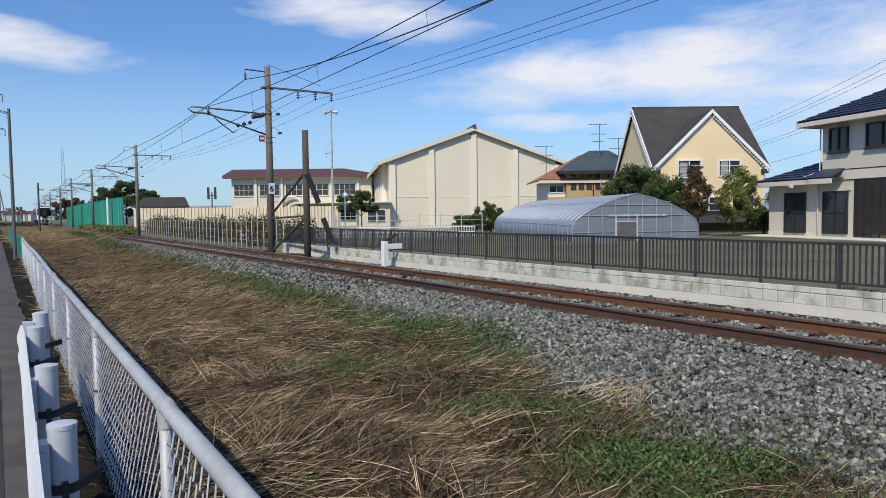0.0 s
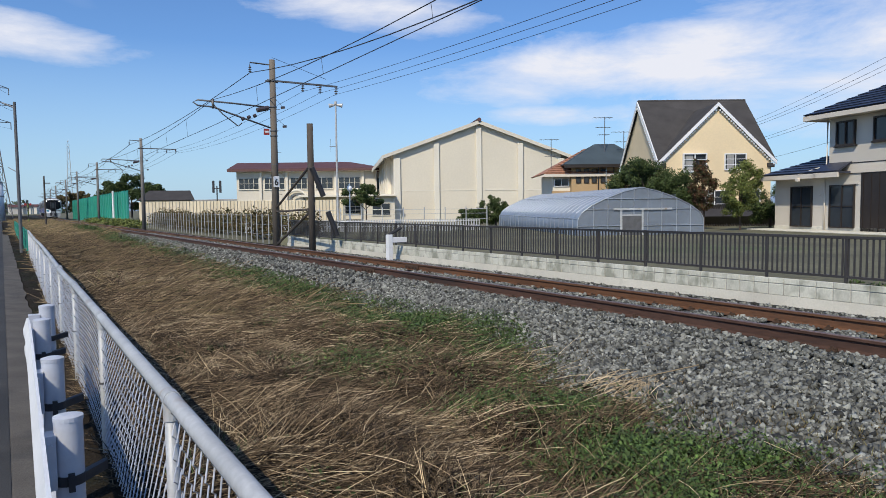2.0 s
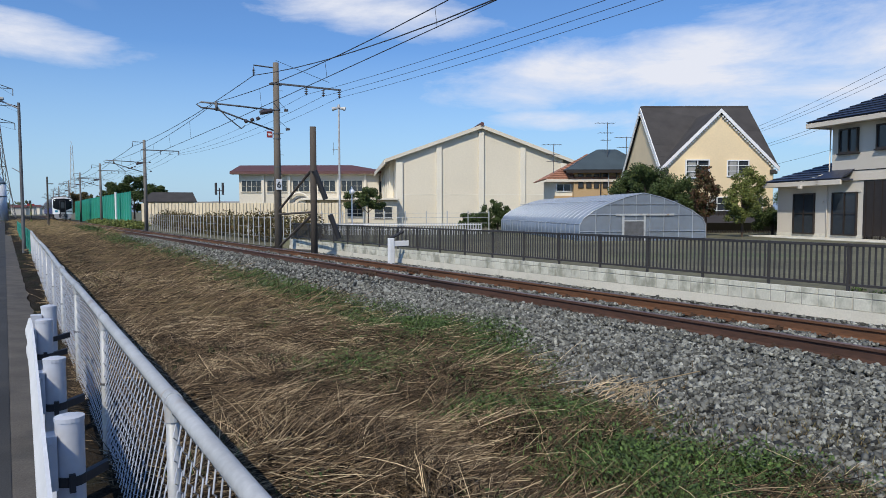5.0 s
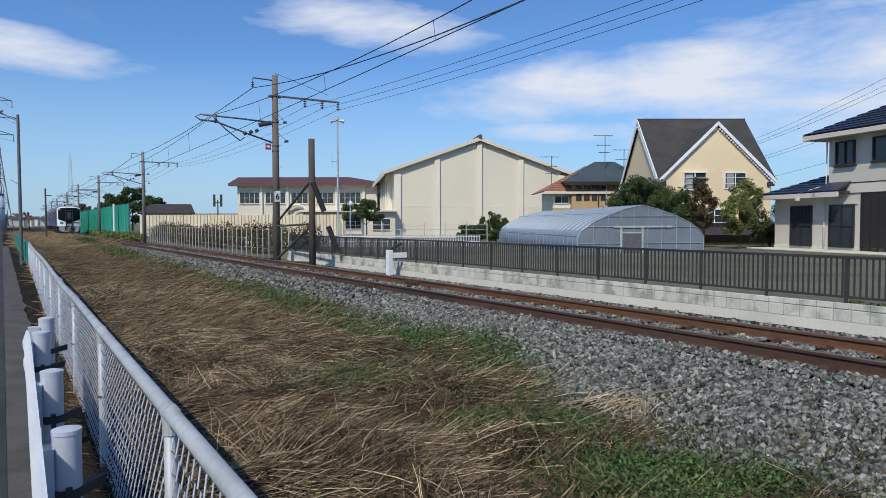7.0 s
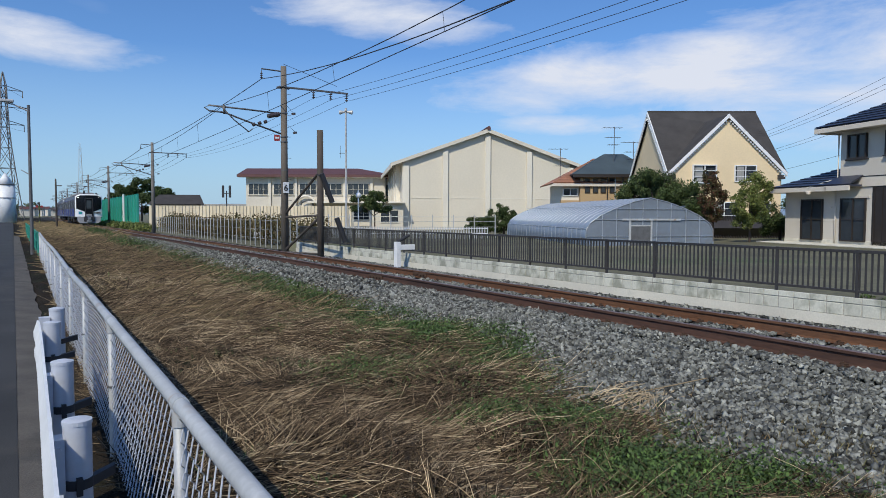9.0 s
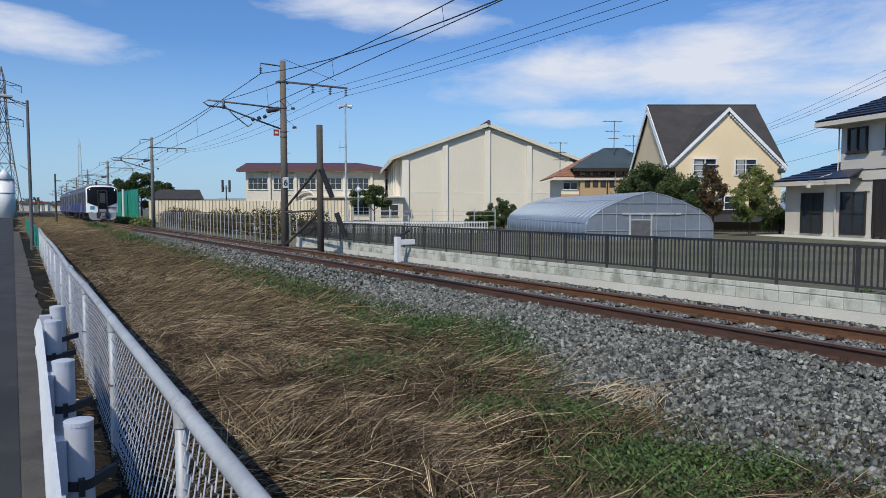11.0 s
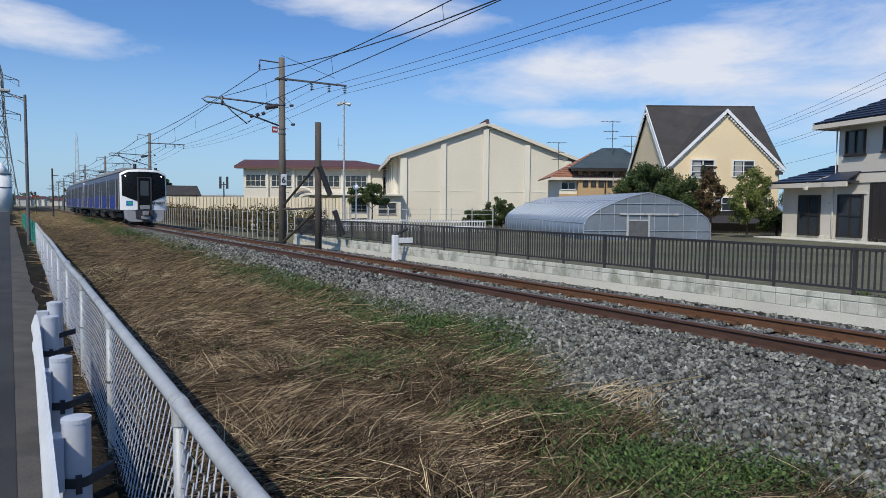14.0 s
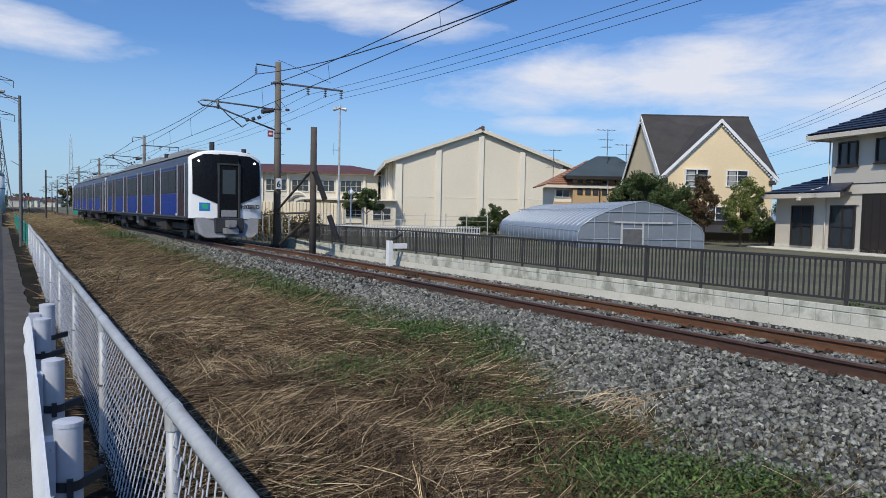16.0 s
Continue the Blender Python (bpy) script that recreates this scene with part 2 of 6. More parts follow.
    leaf=mat("leaf", (0.045, 0.070, 0.024), 0.6, 0, 0.25, 1, 20, 0.1, 0.004, island=0.55, spec=0.2, hue=(0.060, 0.082, 0.026)),
    leaf_red=mat("reddening_leaf", (0.105, 0.040, 0.026), 0.6, 0, 0.25, 1, 20, 0.1, 0.004, island=0.5, spec=0.2, hue=(0.050, 0.066, 0.024)),
    leaf_light=mat("light_leaf", (0.165, 0.180, 0.048), 0.6, 0, 0.25, 1, 20, 0.1, 0.004, island=0.45, spec=0.2, hue=(0.095, 0.125, 0.036)),
    leaf_brown=mat("autumn_leaf", (0.13, 0.085, 0.04), 0.7, 0, 0.25, 1, 20, 0.1, 0.004, island=0.5, spec=0.2, hue=(0.08, 0.085, 0.035)),
    bark=mat("bark", (0.075, 0.055, 0.042), 0.95, 0, 0.3, 4, 30, 0.5, 0.01, stretch=(1, 1, 0.3)),
    green_panel=mat("green_barrier", (0.035, 0.30, 0.23), 0.55, 0, 0.10, 0.5, 6, 0.05, 0.005, rnd=0.10),
    green_fence=mat("green_fence_paint", (0.03, 0.25, 0.19), 0.5, 0, 0.1, 2, 20, 0.05, 0.003),
    steel_car=mat("stainless_side", (0.065, 0.066, 0.082), 0.42, 0.35, 0.10, 0.6, 12, 0.04, 0.003, stretch=(1, 0.1, 6)),
    car_white=mat("train_white", (0.80, 0.81, 0.82), 0.35, 0, 0.03, 0.6, 10, 0.02, 0.002),
    car_blue=mat("train_blue", (0.003, 0.019, 0.19), 0.45, 0.0, 0.12, 0.6, 10, 0.02, 0.002, spec=0.15),
    car_pane=mat("train_side_glass", (0.010, 0.009, 0.011), 0.35, 0, 0.2, 0.6, 10, 0.01, 0.002, spec=0.06),
    pillar=mat("door_pillar", (0.42, 0.42, 0.45), 0.45, 0.2, 0.06, 0.6, 10, 0.02, 0.002),
    car_black=mat("train_black_glass", (0.008, 0.009, 0.011), 0.3, 0, 0.1, 0.6, 10, 0.01, 0.002, spec=0.12),
    car_maroon=mat("train_door", (0.038, 0.012, 0.016), 0.45, 0.0, 0.15, 0.6, 10, 0.02, 0.002, spec=0.1),
    car_grey=mat("train_grey", (0.27, 0.27, 0.28), 0.5, 0.2, 0.12, 0.8, 12, 0.05, 0.003),
    car_under=mat("underframe", (0.032, 0.027, 0.025), 0.8, 0.1, 0.35, 2, 12, 0.2, 0.01),
    car_green=mat("badge_green", (0.03, 0.36, 0.22), 0.4, 0, 0.03, 2, 12, 0),
    car_badge=mat("badge_blue", (0.03, 0.17, 0.48), 0.4, 0, 0.03, 2, 12, 0),
    red=mat("red_paint", (0.32, 0.04, 0.035), 0.5, 0, 0.1, 4, 20, 0.03, 0.003),
    ink=mat("black_ink", (0.02, 0.02, 0.02), 0.6, 0, 0.05, 4, 20, 0),
    lamp=glow_mat("headlight_glow", (1.0, 0.97, 0.9), 9.0),
    hill=mat("hazy_hill", (0.20, 0.27, 0.36), 1.0, 0, 0.08, 0.004, 0.05, 0),
    far_wood=mat("far_trees", (0.055, 0.075, 0.045), 0.9, 0, 0.3, 0.05, 0.6, 0.3, 0.3),
)


# ---- mesh helpers ----
def part(name, bm, material, parent=None, label="", smooth=False):
    me = bpy.data.meshes.new(name)
    bm.normal_update()
    bm.to_mesh(me)
    bm.free()
    if isinstance(material, (list, tuple)):
        for q in material:
            me.materials.append(q)
    else:
        me.materials.append(material)
    if smooth:
        for p in me.polygons:
            p.use_smooth = True
    ob = new(name, me)
    if parent:
        ob.parent = parent
    if label:
        ob["label"] = label
    return ob


def share(name, ob, parent, m):
    """Another object on the same mesh."""
    o = new(name, ob.data)
    o.parent = parent
    o.matrix_local = m
    return o


def thing(name, label, category, group="", kind="", m=None):
    ob = new(name)
    ob.empty_display_size = 0.2
    if m is not None:
        ob.matrix_world = m
    return tagged(ob, label, category, group, kind)


def box(bm, x0, y0, z0, x1, y1, z1, m=None):
    v = [bm.verts.new(Vector(p) if m is None else m @ Vector(p)) for p in
         ((x0, y0, z0), (x1, y0, z0), (x1, y1, z0), (x0, y1, z0), (x0, y0, z1), (x1, y0, z1), (x1, y1, z1), (x0, y1, z1))]
    for f in ((3, 2, 1, 0), (4, 5, 6, 7), (0, 1, 5, 4), (1, 2, 6, 5), (2, 3, 7, 6), (3, 0, 4, 7)):
        bm.faces.new([v[i] for i in f])


def bbox(x0, y0, z0, x1, y1, z1, bevel=0.0):
    """A new bmesh holding one box with softened edges."""
    bm = bmesh.new()
    box(bm, x0, y0, z0, x1, y1, z1)
    if bevel:
        bmesh.ops.bevel(bm, geom=bm.edges[:], offset=bevel, segments=1, affect="EDGES")
    return bm


def tube(bm, pts, r, seg=8, caps=True, r1=None):
    """A round bar along the points; r to r1 along it."""
    pts = [Vector(p) for p in pts]
    rings = []
    for i, p in enumerate(pts):
        d = (pts[min(i + 1, len(pts) - 1)] - pts[max(i - 1, 0)]).normalized()
        u = d.cross(Vector((0, 0, 1)) if abs(d.z) < 0.9 else Vector((1, 0, 0))).normalized()
        w = d.cross(u)
        k = r if r1 is None else r + (r1 - r) * i / (len(pts) - 1)
        rings.append([bm.verts.new(p + (u * math.cos(a) + w * math.sin(a)) * k) for a in [2 * math.pi * j / seg for j in range(seg)]])
    for a, b in zip(rings, rings[1:]):
        for j in range(seg):
            bm.faces.new((a[j], a[(j + 1) % seg], b[(j + 1) % seg], b[j]))
    if caps:
        bm.faces.new(rings[0][::-1])
        bm.faces.new(rings[-1])


def bar(p0, p1, r, seg=8, r1=None):
    bm = bmesh.new()
    tube(bm, [p0, p1], r, seg, True, r1)
    return bm


def prism(bm, poly, d, m=None):
    """Extrude a polygon of 3D points by the vector d."""
    d = Vector(d)
    a = [bm.verts.new(Vector(p) if m is None else m @ Vector(p)) for p in poly]
    b = [bm.verts.new(Vector(p) + d if m is None else m @ (Vector(p) + d)) for p in poly]
    bm.faces.new(a[::-1])
    bm.faces.new(b)
    n = len(a)
    for i in range(n):
        bm.faces.new((a[i], a[(i + 1) % n], b[(i + 1) % n], b[i]))
    bmesh.ops.recalc_face_normals(bm, faces=bm.faces[:])


def soup(name, verts, faces, material, label, category, kind="stuff"):
    me = bpy.data.meshes.new(name)
    me.from_pydata(verts, [], faces)
    me.materials.append(material)
    ob = new(name, me)
    return tagged(ob, label, category, "", kind)


def soup_np(name, v, f, material, label, category):
    """A mesh from arrays of points and of triangles."""
    me = bpy.data.meshes.new(name)
    v, f = np.asarray(v, np.float32), np.asarray(f, np.int32)
    me.vertices.add(len(v))
    me.vertices.foreach_set("co", v.ravel())
    me.loops.add(f.size)
    me.loops.foreach_set("vertex_index", f.ravel())
    me.polygons.add(len(f))
    me.polygons.foreach_set("loop_start", np.arange(0, f.size, f.shape[1], dtype=np.int32))
    me.update(calc_edges=True)
    me.materials.append(material)
    ob = new(name, me)
    return tagged(ob, label, category, "", "stuff") if label else ob


def letters(text, size, parent):
    cu = bpy.data.curves.new("lettering", "FONT")
    cu.body, cu.size, cu.extrude, cu.offset = text, size, 0.004, 0.007
    tmp = bpy.data.objects.new("lettering", cu)
    scene.collection.objects.link(tmp)
    bpy.context.view_layer.update()
    me = bpy.data.meshes.new_from_object(tmp.evaluated_get(bpy.context.evaluated_depsgraph_get()))
    bpy.data.objects.remove(tmp)
    me.materials.clear()
    me.materials.append(M["ink"])
    ob = new("lettering", me)
    ob.parent = parent
    return ob


# ---- the plan ----
RAIL_X = 7.42          # middle of the track
WALL_X = 10.82         # face of the block wall
ROAD_Z = -0.36


def track_x(y):
    if y < 70:
        return RAIL_X
    if y < 150:
        return RAIL_X + 0.9 * ((y - 70) / 80) ** 2
    return RAIL_X + 0.9 + 0.0225 * (y - 150)


EDGE_Y = [0, 2, 2.6, 3.2, 3.8, 4.1, 4.8, 5.7, 7.3, 8.7, 13, 20, 31, 41, 84, 200]
EDGE_X = [4.3, 4.35, 4.25, 4.2, 4.5, 4.3, 4.5, 4.95, 5.65, 5.4, 5.25, 5.45, 5.75, 5.9, 7.0, 7.0]


def stone_edge(y):
    """Where the stones of the track bed end on the verge side."""
    return float(np.interp(y, EDGE_Y, EDGE_X))


def ground_z(x, y):
    tx = track_x(max(y, 0))
    e = stone_edge(max(y, 0))
    if y > 320:
        return -0.4
    if x < 0.35:
        return ROAD_Z - 0.06
    yard = -0.05 if y < 32 else -0.45
    pts = [(0.35, ROAD_Z - 0.04), (0.7, -0.38), (1.15, -0.24), (1.9, -0.22), (2.7, -0.40), (min(e, tx - 2.2), -0.38), (tx - 1.45, -0.19), (tx + 1.45, -0.19), (tx + 2.3, -0.40), (WALL_X + 0.05, -0.43), (WALL_X + 0.14, yard), (400, yard - 0.1), (900, -0.4)]
    z = float(np.interp(x, [p[0] for p in pts], [p[1] for p in pts]))
    if 0.6 < x < e:
        z += 0.12 * noise.noise(Vector((x * 0.9, y * 0.6, 0))) + 0.035 * noise.noise(Vector((x * 3, y * 3, 2)))
    return z


GX, GY = np.arange(0.3, 13.01, 0.15), np.arange(0.0, 150.01, 0.4)
GZ = np.array([[ground_z(x, y) for x in GX] for y in GY])


def level(x, y):
    """Height of the ground, looked up in a table."""
    i, j = min(max((x - 0.3) / 0.15, 0), len(GX) - 1.01), min(max(y / 0.4, 0), len(GY) - 1.01)
    a, b = int(i), int(j)
    u, v = i - a, j - b
    return float((GZ[b, a] * (1 - u) + GZ[b, a + 1] * u) * (1 - v) + (GZ[b + 1, a] * (1 - u) + GZ[b + 1, a + 1] * u) * v)


def levels(x, y):
    """The same for arrays."""
    i, j = np.clip((x - 0.3) / 0.15, 0, len(GX) - 1.01), np.clip(y / 0.4, 0, len(GY) - 1.01)
    a, b = i.astype(int), j.astype(int)
    u, v = i - a, j - b
    return (GZ[b, a] * (1 - u) + GZ[b, a + 1] * u) * (1 - v) + (GZ[b + 1, a] * (1 - u) + GZ[b + 1, a + 1] * u) * v


def soft_noise(x, y, step, seed):
    """Smooth random field from 0 to 1 over arrays of places."""
    t = np.random.RandomState(seed).rand(64, 64)
    x, y = np.asarray(x, float) / step, np.asarray(y, float) / step
    a, b = np.floor(x).astype(int), np.floor(y).astype(int)
    u, v = x - a, y - b
    u, v = u * u * (3 - 2 * u), v * v * (3 - 2 * v)
    p, q, m, n = a % 64, (a + 1) % 64, b % 64, (b + 1) % 64
    return (t[p, m] * (1 - u) + t[q, m] * u) * (1 - v) + (t[p, n] * (1 - u) + t[q, n] * u) * v


def make_ground():
    xs = sorted(set([-3000, -1200, -400, -150, -60, -25, -8, -3, 0.0, 0.34, 0.36] + [round(0.5 + 0.2 * i, 2) for i in range(52)] + [WALL_X + 0.06, WALL_X + 0.15, 11.5, 12.5, 14, 17, 21, 26, 32, 40, 55, 75, 100, 140, 200, 300, 500, 900, 1600, 3000]))
    ys = sorted(set([-3000, -1000, -300, -100, -40, -15, -8, -4, -2] + [round(0.25 * i, 2) for i in range(0, 81)] + [20 + i * 0.7 for i in range(1, 44)] + [52, 54, 57, 60, 64, 68, 72, 78, 84, 90, 98, 106, 116, 128, 142, 158, 178, 200, 230, 270, 320, 400, 600, 1000, 1800, 3500]))
    bm = bmesh.new()
    grid = [[bm.verts.new((x, y, ground_z(x, y))) for x in xs] for y in ys]
    for j in range(len(ys) - 1):
        for i in range(len(xs) - 1):
            f = bm.faces.new((grid[j][i], grid[j][i + 1], grid[j + 1][i + 1], grid[j + 1][i]))
            x, y = (xs[i] + xs[i + 1]) / 2, (ys[j] + ys[j + 1]) / 2
            f.smooth = True
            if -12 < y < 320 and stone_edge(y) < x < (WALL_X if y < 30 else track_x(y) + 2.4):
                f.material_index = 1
            elif x > WALL_X or x < 0 or y > 320:
                f.material_index = 2
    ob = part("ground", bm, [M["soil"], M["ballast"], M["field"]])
    tagged(ob, "grassy verge, grey ballast and yard soil beside the railway", "ground", "", "structure")


make_ground()


def make_road():
    bm = bbox(-7.0, -25, ROAD_Z - 0.15, -0.02, 152, ROAD_Z)
    tagged(part("road", bm, M["asphalt"]), "narrow grey asphalt lane along the fence", "road", "", "structure")
    bm = bmesh.new()
    ys = np.arange(-6, 60, 0.25)
    a = [bm.verts.new((-0.02 + 0.0 * y, y, ROAD_Z - 0.004)) for y in ys]
    b = [bm.verts.new((0.34 + 0.06 * noise.noise(Vector((y, 0, 7))), y, ROAD_Z - 0.03)) for y in ys]
    for i in range(len(ys) - 1):
        bm.faces.new((a[i], b[i], b[i + 1], a[i + 1]))
    tagged(part("verge_strip", bm, M["dirt"]), "crumbling earth strip at the asphalt edge", "ground", "", "structure")


make_road()


# ---- the track ----
def make_track():
    prof = [(-0.064, 0), (0.064, 0), (0.064, 0.012), (0.012, 0.03), (0.010, 0.115), (0.0325, 0.125), (0.0325, 0.152), (0.022, 0.158), (-0.022, 0.158), (-0.0325, 0.152), (-0.0325, 0.125), (-0.010, 0.115), (-0.012, 0.03), (-0.064, 0.012)]
    track = thing("railway_track", "single rusty railway track on grey stone ballast", "railway track", "", "structure")
    ys = [-14.0, 0.0] + [10 * i for i in range(1, 8)] + [70 + 6 * i for i in range(1, 42)]
    # near rail takes the shadow-side rust colour, far rail the lit one
    for side, m in ((-1, M["rail_shaded"]), (1, M["rail"])):
        bm = bmesh.new()
        rings = [[bm.verts.new((track_x(max(y, 0)) + side * 0.566 + px, y, -0.158 + pz)) for px, pz in prof] for y in ys]
        n = len(prof)
        for a, b in zip(rings, rings[1:]):
            for i in range(n):
                f = bm.faces.new((a[i], b[i], b[(i + 1) % n], a[(i + 1) % n]))
                f.material_index = 1 if i in (6, 7, 8) else 0
        bmesh.ops.recalc_face_normals(bm, faces=bm.faces[:])
        rail = part("rail", bm, [m, M["rail_top"]], track, "rusty rail darkened as its shadow side" if side < 0 else "rusty rail in lit orange")
        # joints bridged by bolted plates
        for yj in (13.6, 38.6):
            for s in (-1, 1):
                pb = bbox(-0.016, -0.3, -0.05, 0.016, 0.3, 0.035, 0.006)
                for q in (-0.22, -0.08, 0.08, 0.22):
                    tube(pb, [(0.0, q, -0.008), (s * 0.045, q, -0.008)], 0.016, 6)
                plate = part("joint_plate", pb, M["fastening"], rail)
                plate.location = (track_x(yj) + side * 0.566 + s * 0.03, yj, -0.08)
    sl = part("sleeper", bbox(-1.0, -0.1, -0.16, 1.0, 0.1, 0.0, 0.012), M["sleeper"], track)
    bm = bmesh.new()
    box(bm, -0.11, -0.045, 0, 0.11, 0.045, 0.02)
    for s in (-1, 1):
        tube(bm, [(s * 0.085, 0, 0.0), (s * 0.085, 0, 0.055)], 0.017, 6)
        box(bm, s * 0.06 - 0.025, -0.035, 0.018, s * 0.06 + 0.025, 0.035, 0.034)
    clip = part("rail_clip", bm, M["fastening"], track)
    first = True
    for i in range(150):
        y = -4 + i * 0.62
        if first:
            sl.location, first = (track_x(max(y, 0)), y, -0.172), False
        else:
            share("sleeper", sl, track, Matrix.Translation((track_x(max(y, 0)), y, -0.172)))
        if i < 120:
            for s in (-1, 1):
                at = Matrix.Translation((track_x(max(y, 0)) + s * 0.566, y, -0.160))
                if i == 0 and s < 0:
                    clip.matrix_local = at
                else:
                    share("rail_clip", clip, track, at)


make_track()


# ---- block wall with its railing ----
def make_wall():
    wall = thing("boundary_wall", "pale concrete block wall carrying a dark railing", "wall", "", "structure")
    part("footing", bbox(WALL_X - 0.015, -6, -0.75, WALL_X + 0.15, 29.6, -0.235), M["concrete"], wall, "smooth pale concrete footing")
    part("core", bbox(WALL_X + 0.008, -6, -0.235, WALL_X + 0.14, 29.6, 0.045), M["joint"], wall)
    pitch, tops = 0.266, (-0.235, -0.045)
    for r, z in enumerate(tops):
        hgt = 0.186 if r == 0 else 0.10
        base = part("block", bbox(0, 0.008, 0.006, 0.03, pitch - 0.008, hgt - 0.002, 0.005), M["block"], wall)
        for i in range(132):
            y = -5.4 + i * pitch
            if y + pitch > 29.5:
                break
            off = random.uniform(-0.003, 0.003)
            at = Matrix.Translation((WALL_X - 0.003 + off, y, z))
            if i == 0:
                base.matrix_local = at
            else:
                share("block", base, wall, at)
    fence = thing("garden_railing", "dark brown aluminium picket railing on a block wall", "railing")
    x = WALL_X + 0.085
    for z0, z1, w in ((0.125, 0.165, 0.018), (0.735, 0.78, 0.022)):
        part("horizontal_bar", bbox(x - w, -5, z0, x + w, 29.5, z1, 0.004), M["railing"], fence)
    post = part("post", bbox(-0.022, -0.022, 0, 0.022, 0.022, 0.74, 0.004), M["railing"], fence)
    pick = part("picket", bbox(-0.008, -0.014, 0.16, 0.008, 0.014, 0.738), M["railing"], fence)
    rest = bmesh.new()
    ys = [5.36 + 1.3 * i for i in range(-7, 19)]
    for i, y in enumerate(ys):
        at = Matrix.Translation((x, y, 0.045))
        if i == 0:
            post.matrix_local = at
        else:
            share("post", post, fence, at)
    n = 0
    y = -4.0
    while y < 29.3:
        if 3.5 < y < 28 and n < 290:
            at = Matrix.Translation((x, y, 0))
            if n == 0:
                pick.matrix_local = at
            else:
                share("picket", pick, fence, at)
            n += 1
        else:
            box(rest, x - 0.008, y - 0.014, 0.16, x + 0.008, y + 0.014, 0.738)
        y += 0.088
    tagged(part("pickets", rest, M["railing"], fence), kind="stuff")


make_wall()


# ---- chain-link fence and guard rail beside the lane ----
def fence_x(y):
    return 0.488 + 0.0105 * y


FENCE_TOP = 0.58


def make_chain_fence():
    fence = thing("chain_link_fence", "galvanised chain-link fence with a rust-spotted pipe rail", "fence")
    pitch = 2.4
    n = 12
    y0 = 0.32
    bm = bmesh.new()
    tube(bm, [(fence_x(y), y, FENCE_TOP + (0.02 * math.sin(y * 0.5) if y > 8 else 0)) for y in [-2.0] + [y0 + pitch * i * 0.5 for i in range(2 * n + 1)]], 0.030, 14)
    part("top_rail", bm, M["galv"], fence, "grey pipe rail with rust spots", True)
    # one bay of diamond mesh
    bm = bmesh.new()
    cell, top, low = 0.085, FENCE_TOP - 0.035, -0.42
    rows = int((top - low) / 0.042)
    cols = int(pitch / cell)
    hz = (top - low) / rows
    for c in range(cols + 1):
        pts = []
        for r in range(rows + 1):
            s = 0.5 if r % 2 else -0.5
            pts.append((0.015 * (1 if r % 2 else -1), (c + s + 0.5) * cell * pitch / (cols * cell), low + r * hz))
        tube(bm, pts, 0.0030, 4, False)
    mesh = part("wire_mesh", bm, M["wire"], fence, "diamond wire mesh")
    for i in range(n):
        at = Matrix.Translation((fence_x(y0 + pitch * i), y0 + pitch * i, 0)) @ Matrix.Rotation(-0.0105, 4, "Z")
        if i == 0:
            mesh.matrix_local = at
        else:
            share("wire_mesh", mesh, fence, at)
    bm = bmesh.new()
    tube(bm, [(0, 0, -0.75), (0, 0, FENCE_TOP - 0.005)], 0.025, 12)
    post = part("post", bm, M["galv"], fence, "", True)
    bm = bmesh.new()
    tube(bm, [(0, -0.03, 0), (0, 0.03, 0)], 0.034, 14)
    tube(bm, [(0, 0, -0.085), (0, 0, 0.0)], 0.030, 12)
    clamp = part("rail_clamp", bm, M["galv"], fence)
    bm = bmesh.new()
    tube(bm, [(0, 0, -0.004), (0, 0, 0.010)], 0.030, 12)
    band = part("post_band", bm, M["steel"], fence)
    for i in range(n + 1):
        y = y0 + pitch * i
        at = Matrix.Translation((fence_x(y), y, 0))
        for o, name, dz in ((post, "post", 0), (clamp, "rail_clamp", FENCE_TOP), (band, "post_band", 0.12)):
            m = at @ Matrix.Translation((0, 0, dz))
            if i == 0:
                o.matrix_local = m
            else:
                share(name, o, fence, m)
    # green stretch that carries on beyond
    gf = thing("green_fence", "low green painted metal fence along the lane", "fence")
    gp = part("post", bbox(-0.03, -0.03, -0.9, 0.03, 0.03, 0.6, 0.005), M["green_fence"], gf)
    k = 0
    for y in np.arange(31.0, 62, 2.0):
        at = Matrix.Translation((0.80, y, 0))
        if k == 0:
            gp.matrix_local = at
        else:
            share("post", gp, gf, at)
        k += 1
    for z in (-0.2, 0.2, 0.56):
        part("rail_bar", bbox(0.785, 31, z - 0.02, 0.815, 61, z + 0.02), M["green_fence"], gf)
    bm = bmesh.new()
    for y in np.arange(31, 61, 0.12):
        box(bm, 0.79, y, -0.4, 0.80, y + 0.02, 0.55)
    tagged(part("bars", bm, M["green_fence"], gf), kind="stuff")


make_chain_fence()


